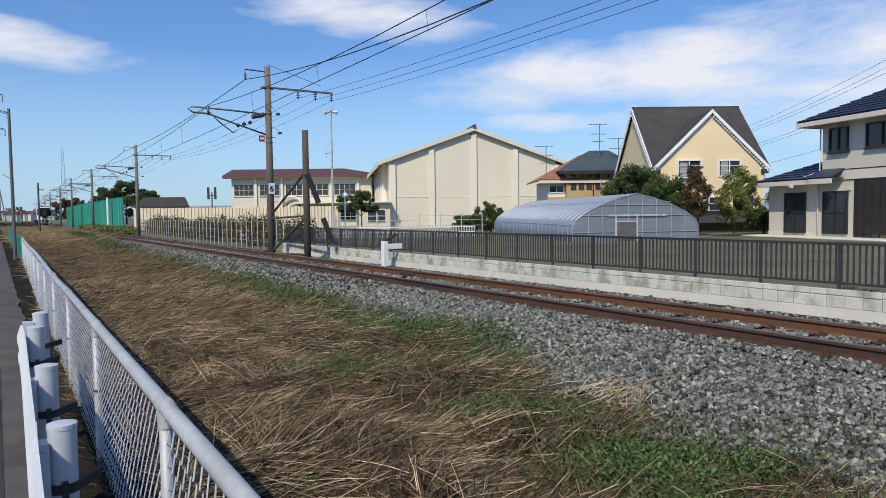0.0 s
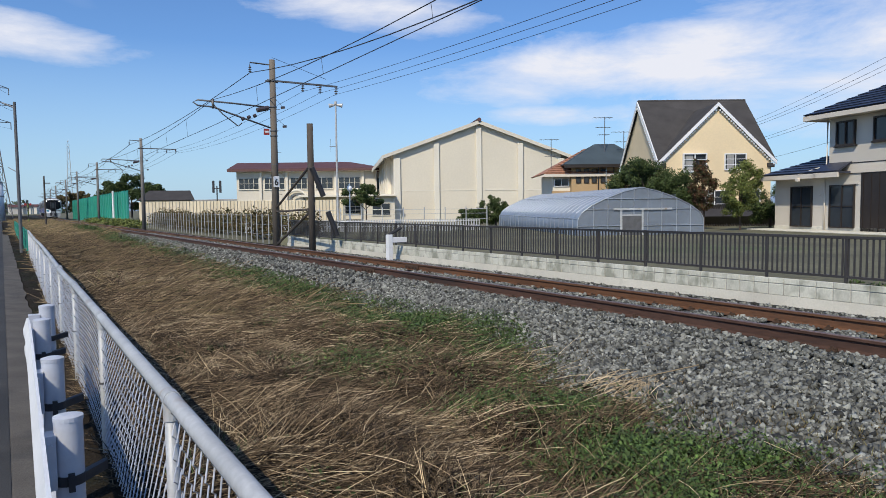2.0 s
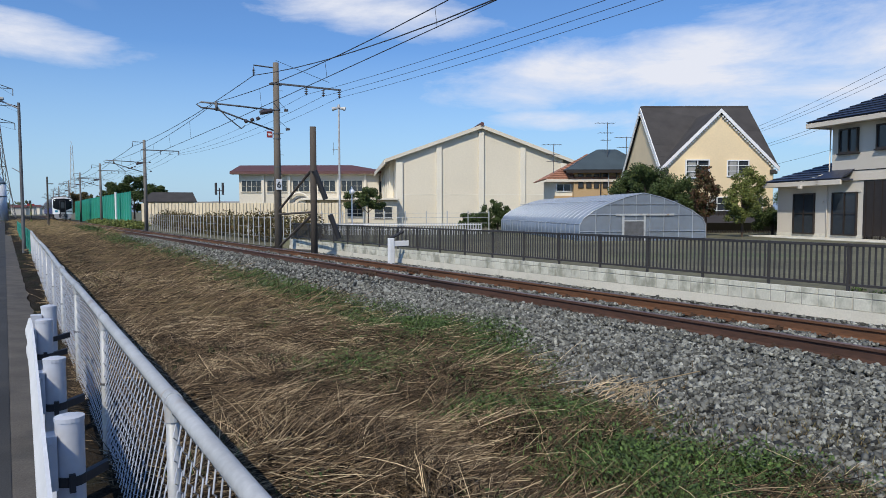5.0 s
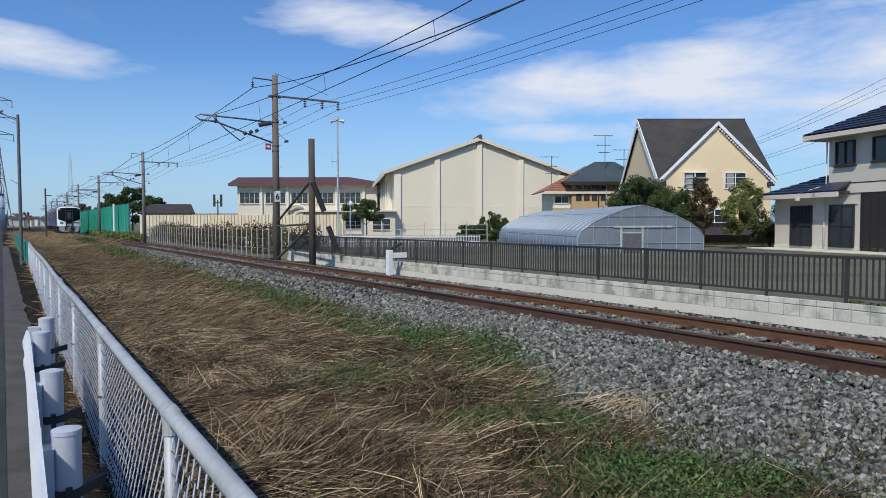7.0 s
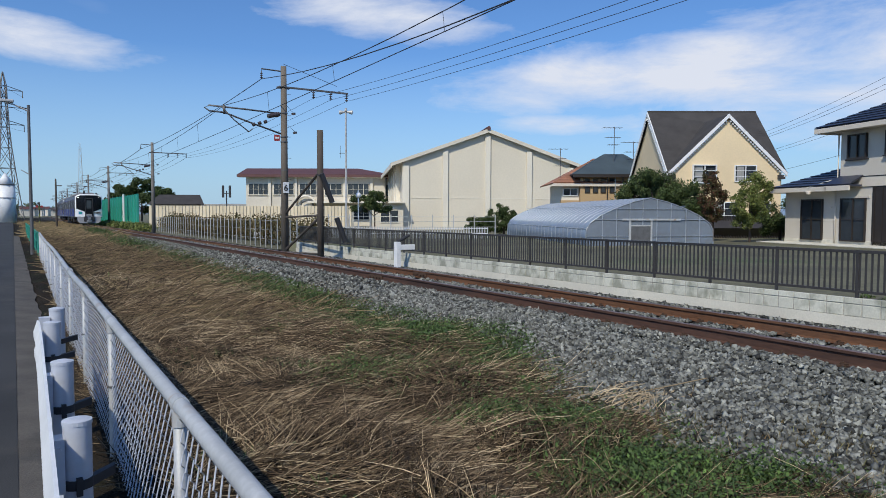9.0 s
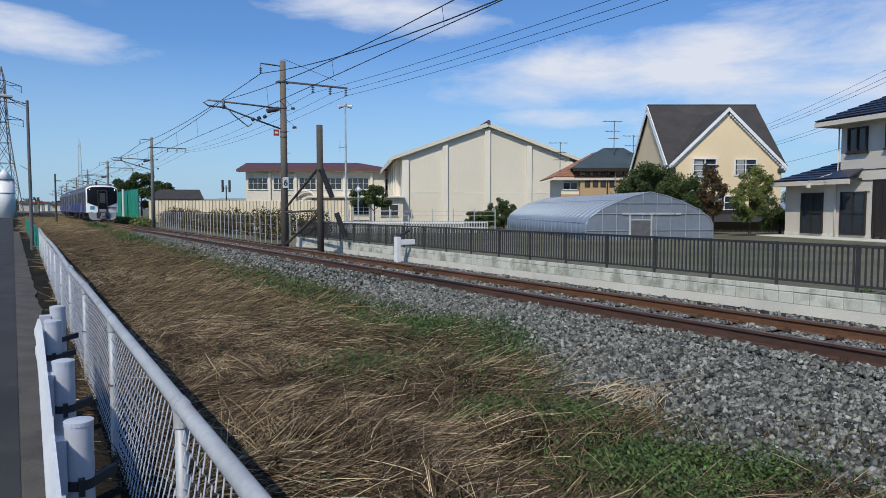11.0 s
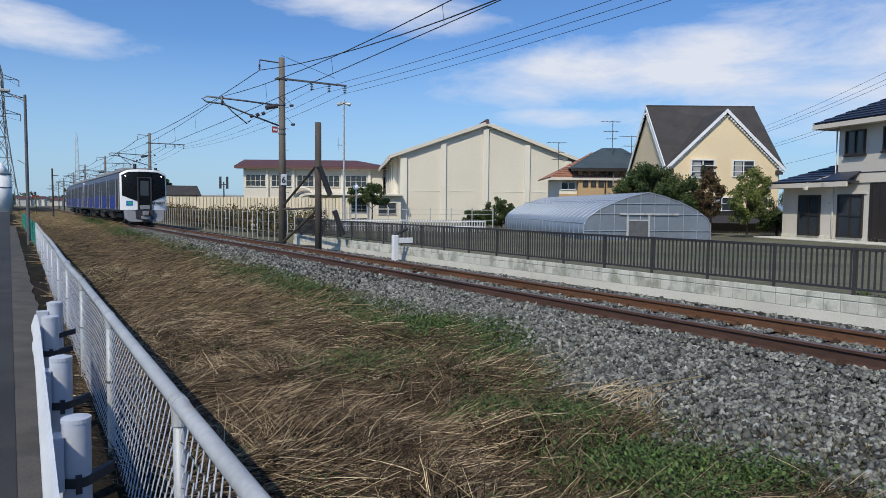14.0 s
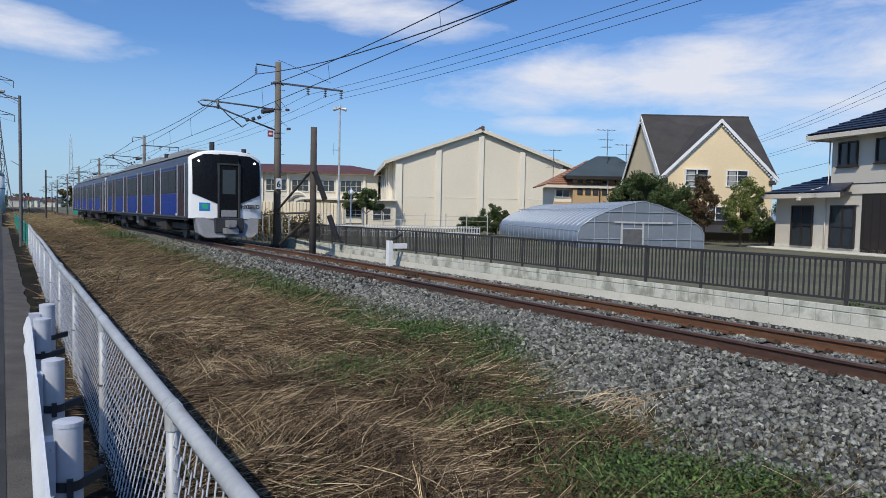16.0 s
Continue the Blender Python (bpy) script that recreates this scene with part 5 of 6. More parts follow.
def pylon():
    p = thing("transmission_tower", "distant steel lattice transmission tower", "pylon", m=at(-1.6, 238, -0.4, 15))
    bm = bmesh.new()
    lv = [(0, 3.6), (8, 2.7), (15, 2.0), (21, 1.45), (27, 1.05), (33, 0.85), (39, 0.7), (43, 0.05)]
    for (z0, w0), (z1, w1) in zip(lv, lv[1:]):
        c0 = [Vector((sx * w0, sy * w0, z0)) for sx, sy in ((-1, -1), (1, -1), (1, 1), (-1, 1))]
        c1 = [Vector((sx * w1, sy * w1, z1)) for sx, sy in ((-1, -1), (1, -1), (1, 1), (-1, 1))]
        for i in range(4):
            j = (i + 1) % 4
            for a, b, r in ((c0[i], c1[i], 0.14), (c0[i], c1[j], 0.08), (c0[j], c1[i], 0.08), (c1[i], c1[j], 0.08)):
                tube(bm, [a, b], r, 4, False)
    part("lattice", bm, M["steel"], p)
    for z, ln in ((28, 5.2), (33, 6.4), (38, 5.0)):
        for s in (-1, 1):
            bm = bmesh.new()
            tube(bm, [(s * 0.8, 0, z + 1.1), (s * ln, 0, z)], 0.1, 4, False)
            tube(bm, [(s * 0.9, 0, z - 0.1), (s * ln, 0, z)], 0.1, 4, False)
            tube(bm, [(s * ln, 0, z), (s * ln, 0, z - 2.0)], 0.12, 5)
            part("cross_arm", bm, M["steel"], p)
    for z, ln in ((26, 5.2), (31, 6.4), (36, 5.0)):
        for s in (-1, 1):
            wire_run("power_line", (-1.6 + s * ln, 238, z - 0.4), (-40 + s * ln, -60, z + 6), 8, 0.03, "high power line from the distant tower")
    s = thing("white_silo", "white cylindrical silo with a conical top", "silo", m=at(-1.15, 155, -0.4, 0))
    bm = bmesh.new()
    tube(bm, [(0, 0, -0.2), (0, 0, 7.2)], 1.75, 24, True, 1.6)
    part("drum", bm, M["white"], s, "white drum", True)
    bm = bmesh.new()
    tube(bm, [(0, 0, 7.2), (0, 0, 9.5)], 1.6, 24, True, 0.05)
    part("cone", bm, M["white"], s, "", True)
    for z in (7.15, 4.6):
        bm = bmesh.new()
        tube(bm, [(0, 0, z), (0, 0, z + 0.15)], 1.72, 24)
        part("ring", bm, M["steel"], s)


pylon()


# ---- trees and shrubs ----
LEAVES = {}


def leaf_cloud(n, blobs, size, seed):
    """Many small bent leaves scattered through a few uneven lobes."""
    r = np.random.RandomState(seed)
    B = np.array(blobs, float)
    pick = r.choice(len(B), n, p=B[:, 3] ** 2 / (B[:, 3] ** 2).sum())
    d = r.normal(size=(n, 3))
    d /= np.linalg.norm(d, axis=1)[:, None]
    flat = np.stack([np.ones(n), np.ones(n), B[pick, 4]], 1)
    c = B[pick, :3] + d * (B[pick, 3] * (0.3 + 0.85 * r.rand(n) ** 0.7))[:, None] * flat
    u = r.normal(size=(n, 3))
    u /= np.linalg.norm(u, axis=1)[:, None]
    v = np.cross(u, d + 0.4 * r.normal(size=(n, 3)))
    v /= np.linalg.norm(v, axis=1)[:, None] + 1e-6
    k = size * r.uniform(0.6, 1.4, (n, 1))
    vs = np.stack([c - u * k, c + v * k * 0.5, c + u * k, c - v * k * 0.5], 1).reshape(-1, 3)
    i = np.arange(n)[:, None] * 4
    return vs, np.concatenate([i + (0, 1, 2), i + (0, 2, 3)], 1).reshape(-1, 3)


def tree(x, y, z, height, blobs, leaf, n, size, seed, label, trunk=0.09, name="tree", cat="tree"):
    t = thing(name, label, cat, m=at(x, y, z, 0))
    rr = random.Random(seed)
    lobes = []
    for b in blobs:
        for k in range(11):
            lobes.append((b[0] + rr.uniform(-.9, .9) * b[3], b[1] + rr.uniform(-.9, .9) * b[3], b[2] + rr.uniform(-.85, .95) * b[3] * b[4], b[3] * rr.uniform(0.2, 0.56), b[4]))
    bm = bmesh.new()
    tube(bm, [(0, 0, -0.2), (0.04, 0.02, height * 0.3), (-0.03, 0.05, height * 0.62)], trunk, 8, True, trunk * 0.5)
    for b in blobs:
        s = Vector((0, 0, height * rr.uniform(0.2, 0.45)))
        e = Vector(b[:3])
        mid = s.lerp(e, 0.5) + Vector((rr.uniform(-.1, .1), rr.uniform(-.1, .1), 0.1))
        tube(bm, [s, mid, e], trunk * 0.5, 5, False, trunk * 0.12)
        for k in range(3):
            q = e + Vector((rr.uniform(-1, 1), rr.uniform(-1, 1), rr.uniform(-.5, 1))) * b[3] * 0.8
            tube(bm, [mid, q], trunk * 0.2, 4, False, trunk * 0.05)
    part("trunk", bm, M["bark"], t)
    v, f = leaf_cloud(int(n * 5.5), lobes, size * 0.85, seed)
    ob = soup_np("crown", v, f, M[leaf], "", "")
    ob.parent = t
    return t


def grove():
    tree(31.9, 28.6, -0.1, 4.2, [(-0.2, 0, 2.6, 1.0, .9), (0.6, -.3, 3.2, .8, .8), (-.8, .3, 2.0, .8, .8), (.2, 0, 1.5, .9, .8), (.9, 0, 2.2, .7, 1)], "leaf", 3000, 0.075, 3, "dark green garden tree behind the greenhouse")
    tree(31.3, 26.2, -0.1, 4.0, [(0, 0, 2.9, .9, .9), (-.8, .2, 3.2, .8, .8), (.7, 0, 2.4, .8, .9), (-.3, -.2, 2.0, .9, .8), (.2, 0, 1.3, 1, .7)], "leaf", 2600, 0.075, 4, "dark green garden tree beside the greenhouse")
    tree(31.9, 24.6, -0.1, 3.4, [(0, 0, 2.2, .9, .9), (.6, 0, 1.6, .8, .9), (-.6, .2, 1.6, .8, .8), (0, 0, 1.0, .9, .7)], "leaf", 2600, 0.07, 5, "dense dark green shrub tree")
    tree(31.0, 22.5, -0.1, 3.8, [(0, 0, 2.9, .5, 1.1), (-.4, .1, 2.2, .5, 1), (.35, 0, 2.3, .5, 1), (.1, 0, 1.5, .5, .9), (-.2, .1, 3.4, .3, 1)], "leaf_red", 1500, 0.06, 6, "slender tree with rust-red leaves", 0.06)
    tree(31.3, 20.6, -0.1, 3.6, [(0, 0, 2.4, .7, 1), (.6, -.1, 2.0, .6, .9), (-.6, .1, 1.8, .6, .9), (.2, 0, 3.0, .5, 1), (.8, -.3, 2.6, .4, 1), (-.2, 0, 1.2, .6, .7)], "leaf_light", 2000, 0.06, 7, "young tree with light yellow-green leaves", 0.06)
    tree(33.0, 27.6, -0.1, 3.6, [(0, 0, 2.6, .8, .9), (.7, -.4, 2.4, .8, .9), (1.4, -.9, 2.2, .8, .9)], "leaf", 1800, 0.075, 8, "green garden tree before the yellow house")
    tree(35.6, 21.6, -0.1, 2.6, [(0, 0, 1.4, .7, 1.1), (.5, -.3, 1.0, .6, 1), (-.5, .4, 1.0, .6, 1)], "leaf", 1500, 0.06, 19, "green shrub between two houses", name="shrub", cat="shrub")
    tree(36.7, 47.9, -0.2, 2.6, [(0, 0, 1.8, .75, .9), (.5, -.2, 1.2, .7, .9), (-.5, .2, 1.2, .7, .9), (0, 0, .7, .8, .8)], "leaf", 1900, 0.08, 9, "clipped round green shrub by the hall", name="shrub", cat="shrub")
    tree(33.9, 47.2, -0.2, 1.5, [(-.8, .5, .6, .7, .8), (-.4, .25, .65, .7, .8), (0, 0, .7, .7, .8), (.4, -.25, .65, .7, .8), (.8, -.5, .6, .7, .8)], "leaf", 2200, 0.08, 10, "low dark green hedge by the hall", name="hedge", cat="hedge")
    tree(30.5, 61.0, -0.3, 4.0, [(0, 0, 3.0, 1.2, .7), (-1.2, .6, 2.6, 1.0, .7), (1.1, -.4, 2.4, .8, .8)], "leaf", 1500, 0.11, 11, "dark tree in the school yard")
    for k, (x, y, s) in enumerate(((19.5, 154, 1.0), (22.5, 152, 1.15), (26.0, 149.5, 0.9), (15.5, 190, 0.9))):
        tree(x, y, 0.0, 7.0 * s, [(0, 0, 5.6 * s, 2.0 * s, .7), (-2 * s, 0, 4.6 * s, 1.8 * s, .7), (2 * s, 0, 4.8 * s, 1.8 * s, .7), (0, 0, 3.4 * s, 2.2 * s, .8)], "leaf" if k != 3 else "leaf_brown", 1500, 0.24, 20 + k, "distant rounded tree behind the barrier", 0.2)


grove()


def far_distance():
    f = thing("distant_shed", "low far house with a brown roof", "house", m=at(19.0, 118, -0.3, -20))
    part("wall", bbox(0, 0, 0, 7.5, 6, 3.2), M["cream_trim"], f)
    sheet("roof", [(-0.6, -0.6, 3.1), (8.1, -0.6, 3.1), (7.0, 3, 4.7), (0.6, 3, 4.7)], 0.12, M["dark_roof"], f)
    f = thing("distant_shed", "long low far building with a pale roof", "building", m=at(27.5, 121, -0.3, -30))
    part("wall", bbox(0, 0, 0, 12, 6, 3.0), M["cream_trim"], f)
    part("roof", bbox(-0.4, -0.4, 3.0, 12.4, 6.4, 3.3, 0.04), M["grey_roof"], f)
    rr = random.Random(5)
    for k in range(9):
        x, y = 3.5 + k * 3.6 + rr.uniform(-1, 1), 500 + k * 14 + rr.uniform(-8, 8)
        f = thing("distant_house", "small far house with a dark roof", "house", "far houses", m=at(x, y, -0.4, rr.uniform(-25, 10)))
        w, h = rr.uniform(5, 8), rr.uniform(3, 5)
        part("wall", bbox(0, 0, 0, w, 6, h), M["cream_trim" if k % 2 else "greige"], f)
        sheet("roof", [(-.5, -.5, h), (w + .5, -.5, h), (w + .5, 3, h + 1.6), (-.5, 3, h + 1.6)], 0.12, M["dark_roof" if k % 3 else "red_roof"], f)
    # woods along the horizon
    v, fc = [], []
    bl = []
    for k in range(60):
        x = -140 + k * 14 + rr.uniform(-5, 5)
        bl.append((x, 640 - abs(x) * 0.15, rr.uniform(1, 5), rr.uniform(7, 12), 0.55))
    v, fc = leaf_cloud(9000, bl, 1.6, 77)
    soup_np("distant_woods", v, fc, M["far_wood"], "hazy belt of trees on the horizon", "woods")
    # pale mountains, the haze of distance put into their blue colour
    bm = bmesh.new()
    pts = []
    for k in range(90):
        a = radians(-12 + k * 1.1)
        hgt = 38 + 34 * noise.noise(Vector((k * 0.14, 3.3, 0))) + 9 * noise.noise(Vector((k * 0.6, 1.3, 0)))
        pts.append((Vector((math.sin(a) * 2900, math.cos(a) * 2900, -5)), Vector((math.sin(a) * 3100, math.cos(a) * 3100, max(12, hgt)))))
    for (a0, a1), (b0, b1) in zip(pts, pts[1:]):
        q = [bm.verts.new(p) for p in (a0, b0, b1, a1)]
        bm.faces.new(q)
    tagged(part("backdrop", bm, M["hill"]), "pale blue hills far beyond the town", "hills", "", "structure")
    # house service lines
    for dz, za, zb in ((0, 8.3, 12.6), (0.0, 8.0, 12.0), (0, 7.8, 11.6), (0, 6.6, 10.2), (0, 6.4, 9.8), (0, 4.8, 7.9), (0, 3.5, 7.0)):
        wire_run("service_line", (55.6, 36.4, za), (40.5, 10.0, zb), 0.5, 0.012, "thin service cable behind the houses")


far_distance()


# ---- the train ----
CAR = 26.0


def body_profile(w=1.40):
    return [(-w, 0.95), (-w, 3.05), (-w + 0.10, 3.30), (-w + 0.34, 3.48), (-0.5, 3.60), (0.5, 3.60), (w - 0.34, 3.48), (w - 0.10, 3.30), (w, 3.05), (w, 0.95)]


def car_body(name, label, lead):
    c = thing(name, label, "train", "train cars")
    prof = body_profile()
    y0 = 0.55 if lead else 0.25
    bm = bmesh.new()
    prism(bm, [(x, y0, z) for x, z in prof], (0, CAR - 0.25 - y0, 0))
    part("body", bm, M["steel_car"], c, "brushed stainless car body")
    part("roof_skin", bbox(-1.08, 0.8, 3.52, 1.08, CAR - 0.4, 3.61), M["car_grey"], c)
    for a, b in ((3.6, 7.2), (9.5, 13.5), (16.5, 20.5)):
        part("roof_unit", bbox(-0.85, a, 3.6, 0.85, b, 3.86, 0.06), M["car_grey"], c, "grey roof equipment box")
    part("exhaust", bar((-0.55, 9.0, 3.5), (-0.55, 9.0, 3.98), 0.12, 10), M["dark"], c)
    # doors, blue panels and windows on both sides
    doors = [1.75, 6.6, 11.5, 16.4, 21.3, 24.9]
    for s in (-1, 1):
        x = s * 1.40
        lo, hi = min(x, x + s * 0.014), max(x, x + s * 0.014)
        for d in doors:
            w = 0.45 if d == 24.9 else 0.62
            dd = part("door", bbox(lo, d - w, 1.02, hi, d + w, 3.02), M["car_maroon"], c, "dark passenger door")
            l2, h2 = min(x + s * 0.01, x + s * 0.024), max(x + s * 0.01, x + s * 0.024)
            for e in (-1, 1):
                part("door_edge", bbox(l2, d + e * (w + 0.05) - 0.06, 1.02, h2, d + e * (w + 0.05) + 0.06, 3.10), M["pillar"], dd, "bright door pillar")
                part("door_pane", bbox(l2, d + e * w * 0.5 - 0.19, 1.9, h2, d + e * w * 0.5 + 0.19, 2.8), M["car_pane"], dd)
            part("step_light", bbox(l2, d + w + 0.12, 1.02, h2, d + w + 0.35, 1.10), M["car_white"], dd)
        for a, b in zip(doors, doors[1:]):
            y1, y2 = a + 0.80, b - 0.80
            if y2 - y1 < 1:
                continue
            part("blue_panel", bbox(lo, y1, 1.02, hi, y2, 1.92), M["car_blue"], c, "bright blue lower panel")
            n = 2
            for k in range(n):
                wa, wb = y1 + 0.25 + k * (y2 - y1 - 0.3) / n, y1 + 0.1 + (k + 1) * (y2 - y1 - 0.3) / n
                part("side_window", bbox(lo, wa, 1.98, hi, wb, 2.86), M["car_pane"], c)
            part("window_band", bbox(min(x, x + s * 0.008), y1, 1.94, max(x, x + s * 0.008), y2, 2.90), M["car_maroon"], c, "dark maroon window band")
            # Thin blue strip stands for the reflection above the windows.
            part("upper_band", bbox(lo, y1, 2.95, hi, y2, 3.02), M["car_blue"], c)
    # underframe and wheels
    for k, (a, b) in enumerate(((5.6, 6.6), (6.9, 8.3), (8.6, 10.4), (10.6, 11.3), (11.8, 13.4), (13.8, 14.5), (15.0, 16.6), (17.0, 18.2), (18.6, 20.2))):
        part("equipment_box", bbox(-1.25 + 0.07 * (k % 3), a, 0.30 + 0.13 * (k * 5 % 4), 1.25 - 0.07 * (k % 3), b, 0.95, 0.04), M["car_grey"] if k in (3, 5) else M["car_under"], c)
    part("sole_bar", bbox(-1.36, 0.8, 0.85, 1.36, CAR - 0.4, 0.96), M["car_under"], c)
    for by in (3.6, CAR - 3.6):
        bg = part("bogie", bbox(-1.08, by - 1.5, 0.42, 1.08, by + 1.5, 0.72, 0.06), M["car_under"], c)
        for wy in (by - 1.05, by + 1.05):
            for s in (-1, 1):
                bm = bmesh.new()
                tube(bm, [(s * 0.56 - 0.06, wy, 0.43), (s * 0.56 + 0.06, wy, 0.43)], 0.43, 20)
                part("wheel", bm, M["steel"], bg)
    if lead:
        # rounded cab front
        part("nose", cab_shell(), M["car_white"], c, "white cab surround", True)
        def panel(name, pts, m, label=""):
            bm = bmesh.new()
            prism(bm, [(x, front_y(x, z) - 0.012, z) for x, z in pts], (0, 0.05, 0))
            return part(name, bm, m, c, label)
        zs = [0.0, 0.3, 0.55, 0.75, 0.9, 1.0]
        strips = [0.36, 0.62, 0.88, 1.08, 1.22, 1.31]
        for s in (-1, 1):
            bm = bmesh.new()
            cols = []
            for a in strips:
                lo = 1.50 + (a - 0.36) * 0.42
                hi = 3.44 - max(0, a - 0.9) * 0.55
                cols.append([[bm.verts.new((s * a, front_y(s * a, lo + (hi - lo) * q) + dy, lo + (hi - lo) * q)) for q in zs] for dy in (-0.022, 0.03)])
            for p, q in zip(cols, cols[1:]):
                for k in range(len(zs) - 1):
                    for f in (0, 1):
                        bm.faces.new((p[f][k], q[f][k], q[f][k + 1], p[f][k + 1]))
            for k in range(len(zs) - 1):
                for q in (cols[0], cols[-1]):
                    bm.faces.new((q[0][k], q[1][k], q[1][k + 1], q[0][k + 1]))
            for p, q in zip(cols, cols[1:]):
                for k in (0, -1):
                    bm.faces.new((p[0][k], p[1][k], q[1][k], q[0][k]))
            bmesh.ops.recalc_face_normals(bm, faces=bm.faces[:])
            part("windscreen", bm, M["car_black"], c, "black wrap-round windscreen", False)
        part("upper_blind", bbox(-0.37, 0.0, 3.0, 0.37, 0.3, 3.45, 0.01), M["car_black"], c)
        dr = part("front_door", bbox(-0.36, -0.05, 1.0, 0.36, 0.2, 3.0, 0.02), M["car_black"], c, "dark gangway door")
        for e in (-1, 1):
            part("door_jamb", bbox(e * 0.39 - 0.035, -0.062, 0.95, e * 0.40 + 0.05, 0.2, 3.06, 0.015), M["dark"], dr)
        part("door_head", bbox(-0.43, -0.062, 3.02, 0.43, 0.2, 3.10, 0.015), M["dark"], dr)
        part("door_window", bbox(-0.25, -0.065, 1.9, 0.25, -0.045, 2.85, 0.006), M["glass"], dr)
        part("door_hatch", bbox(-0.30, -0.075, 1.02, 0.30, -0.05, 1.28, 0.01), M["car_grey"], dr)
        for s in (-1, 1):
            x = s * 1.08
            bm = bmesh.new()
            y = front_y(x, 3.16)
            tube(bm, [(x, y - 0.06, 3.16), (x, y + 0.05, 3.16)], 0.036, 12)
            part("headlight", bm, M["lamp"], c, "lit round headlight")
        panel("badge", [(-1.08, 1.24), (-0.70, 1.24), (-0.70, 1.56), (-1.08, 1.56)], M["car_badge"], "blue and green emblem square")
        bm = bmesh.new()
        prism(bm, [(x, front_y(x, 1.4) - 0.024, z) for x, z in ((-0.99, 1.34), (-0.77, 1.30), (-0.79, 1.5), (-0.99, 1.5))], (0, 0.02, 0))
        part("badge_mark", bm, M["car_green"], c)
        wd = letters("HYBRID", 0.232, c)
        wd.matrix_local = Matrix.Translation((0.47, front_y(0.46, 1.45) - 0.035, 1.35)) @ Matrix.Rotation(radians(10), 4, "Z") @ Matrix.Rotation(radians(90), 4, "X")
        panel("operator_mark", [(1.02, 1.82), (1.20, 1.82), (1.20, 1.92), (1.02, 1.92)], M["car_white"])
        bm = bmesh.new()
        prism(bm, [(-1.22, 0.10, 0.98), (-1.16, -0.02, 0.40), (-0.9, -0.12, 0.22), (0.9, -0.12, 0.22), (1.16, -0.02, 0.40), (1.22, 0.10, 0.98)], (0, 0.5, 0))
        part("skirt", bm, M["car_grey"], c, "grey front skirt")
        part("coupler_recess", bbox(-0.55, -0.14, 0.42, 0.55, 0.1, 0.98, 0.02), M["dark"], c)
        bm = bmesh.new()
        box(bm, -0.16, -0.55, 0.62, 0.16, -0.1, 0.90)
        tube(bm, [(0, -0.62, 0.76), (0, -0.5, 0.76)], 0.14, 10)
        part("coupler", bm, M["car_grey"], c, "grey automatic coupler")
        part("coupler_box", bbox(-0.26, -0.5, 0.36, 0.26, -0.12, 0.58, 0.02), M["car_grey"], c)
        for s, hgt in ((-0.42, 0.42), (0.85, 0.22)):
            bm = bmesh.new()
            tube(bm, [(s, 0.9, 3.5), (s, 0.9, 3.55 + hgt)], 0.10, 8)
            part("roof_horn", bm, M["dark"], c)
    part("end_frame", bbox(-1.41, CAR - 0.33, 0.95, 1.41, CAR - 0.22, 3.3, 0.02), M["car_white"], c, "white end frame")
    part("gangway", bbox(-0.55, CAR - 0.25, 0.9, 0.55, CAR + 0.25, 3.0, 0.03), M["dark"], c)
    return c


def front_y(x, z):
    """Depth of the curved cab front."""
    return 0.30 * (abs(x) / 1.4) ** 2.4 + max(0.0, z - 2.4) ** 2 * 0.16


def cab_shell():
    bm = bmesh.new()
    xs = [-1.40, -1.36, -1.25, -1.05, -0.8, -0.5, -0.2, 0.2, 0.5, 0.8, 1.05, 1.25, 1.36, 1.40]
    zs = [0.95, 1.3, 1.7, 2.1, 2.5, 2.9, 3.2, 3.4, 3.5, 3.56]

    def top(x):
        return 3.60 - 0.30 * (abs(x) / 1.4) ** 4
    g = [[bm.verts.new((x, front_y(x, z), 0.95 + (z - 0.95) * (top(x) - 0.95) / 2.61)) for x in xs] for z in zs]
    for j in range(len(zs) - 1):
        for i in range(len(xs) - 1):
            bm.faces.new((g[j][i], g[j][i + 1], g[j + 1][i + 1], g[j + 1][i]))
    # walls back to the body
    rim = [g[j][0] for j in range(len(zs))] + g[-1][1:] + [g[j][-1] for j in range(len(zs) - 2, -1, -1)]
    back = [bm.verts.new((v.co.x, 0.62, v.co.z)) for v in rim]
    for i in range(len(rim) - 1):
        bm.faces.new((rim[i], rim[i + 1], back[i + 1], back[i]))
    bmesh.ops.recalc_face_normals(bm, faces=bm.faces[:])
    return bm


LEAD = car_body("train_car", "leading railcar with white cab, black windscreen and blue panels", True)
REAR = car_body("train_car", "second stainless railcar with blue lower panels", False)
TRAIN_Y = [(0, 164.0), (1, 157.2), (2, 150), (3, 142.2), (4, 133.5), (5, 124), (6.5, 109), (8, 95.8), (9, 88.8), (10, 81.3), (11.5, 70.1), (12.5, 61.9), (13.5, 52.6), (14.5, 42.9), (15.5, 32.3), (16, 26.9)]


def car_pose(y):
    a, b = Vector((track_x(y), y, 0)), Vector((track_x(y + CAR), y + CAR, 0))
    d = b - a
    return Matrix.Translation(a) @ Matrix.Rotation(math.atan2(-d.x, d.y), 4, "Z")


# ---- stones, dry stalks and grass on the verge ----
CUBE = np.array([(-1, -1, -1), (1, -1, -1), (1, 1, -1), (-1, 1, -1), (-1, -1, 1), (1, -1, 1), (1, 1, 1), (-1, 1, 1)], float)
CUBE_FACES = np.array([(0, 3, 2), (0, 2, 1), (4, 5, 6), (4, 6, 7), (0, 1, 5), (0, 5, 4), (1, 2, 6), (1, 6, 5), (2, 3, 7), (2, 7, 6), (3, 0, 4), (3, 4, 7)])


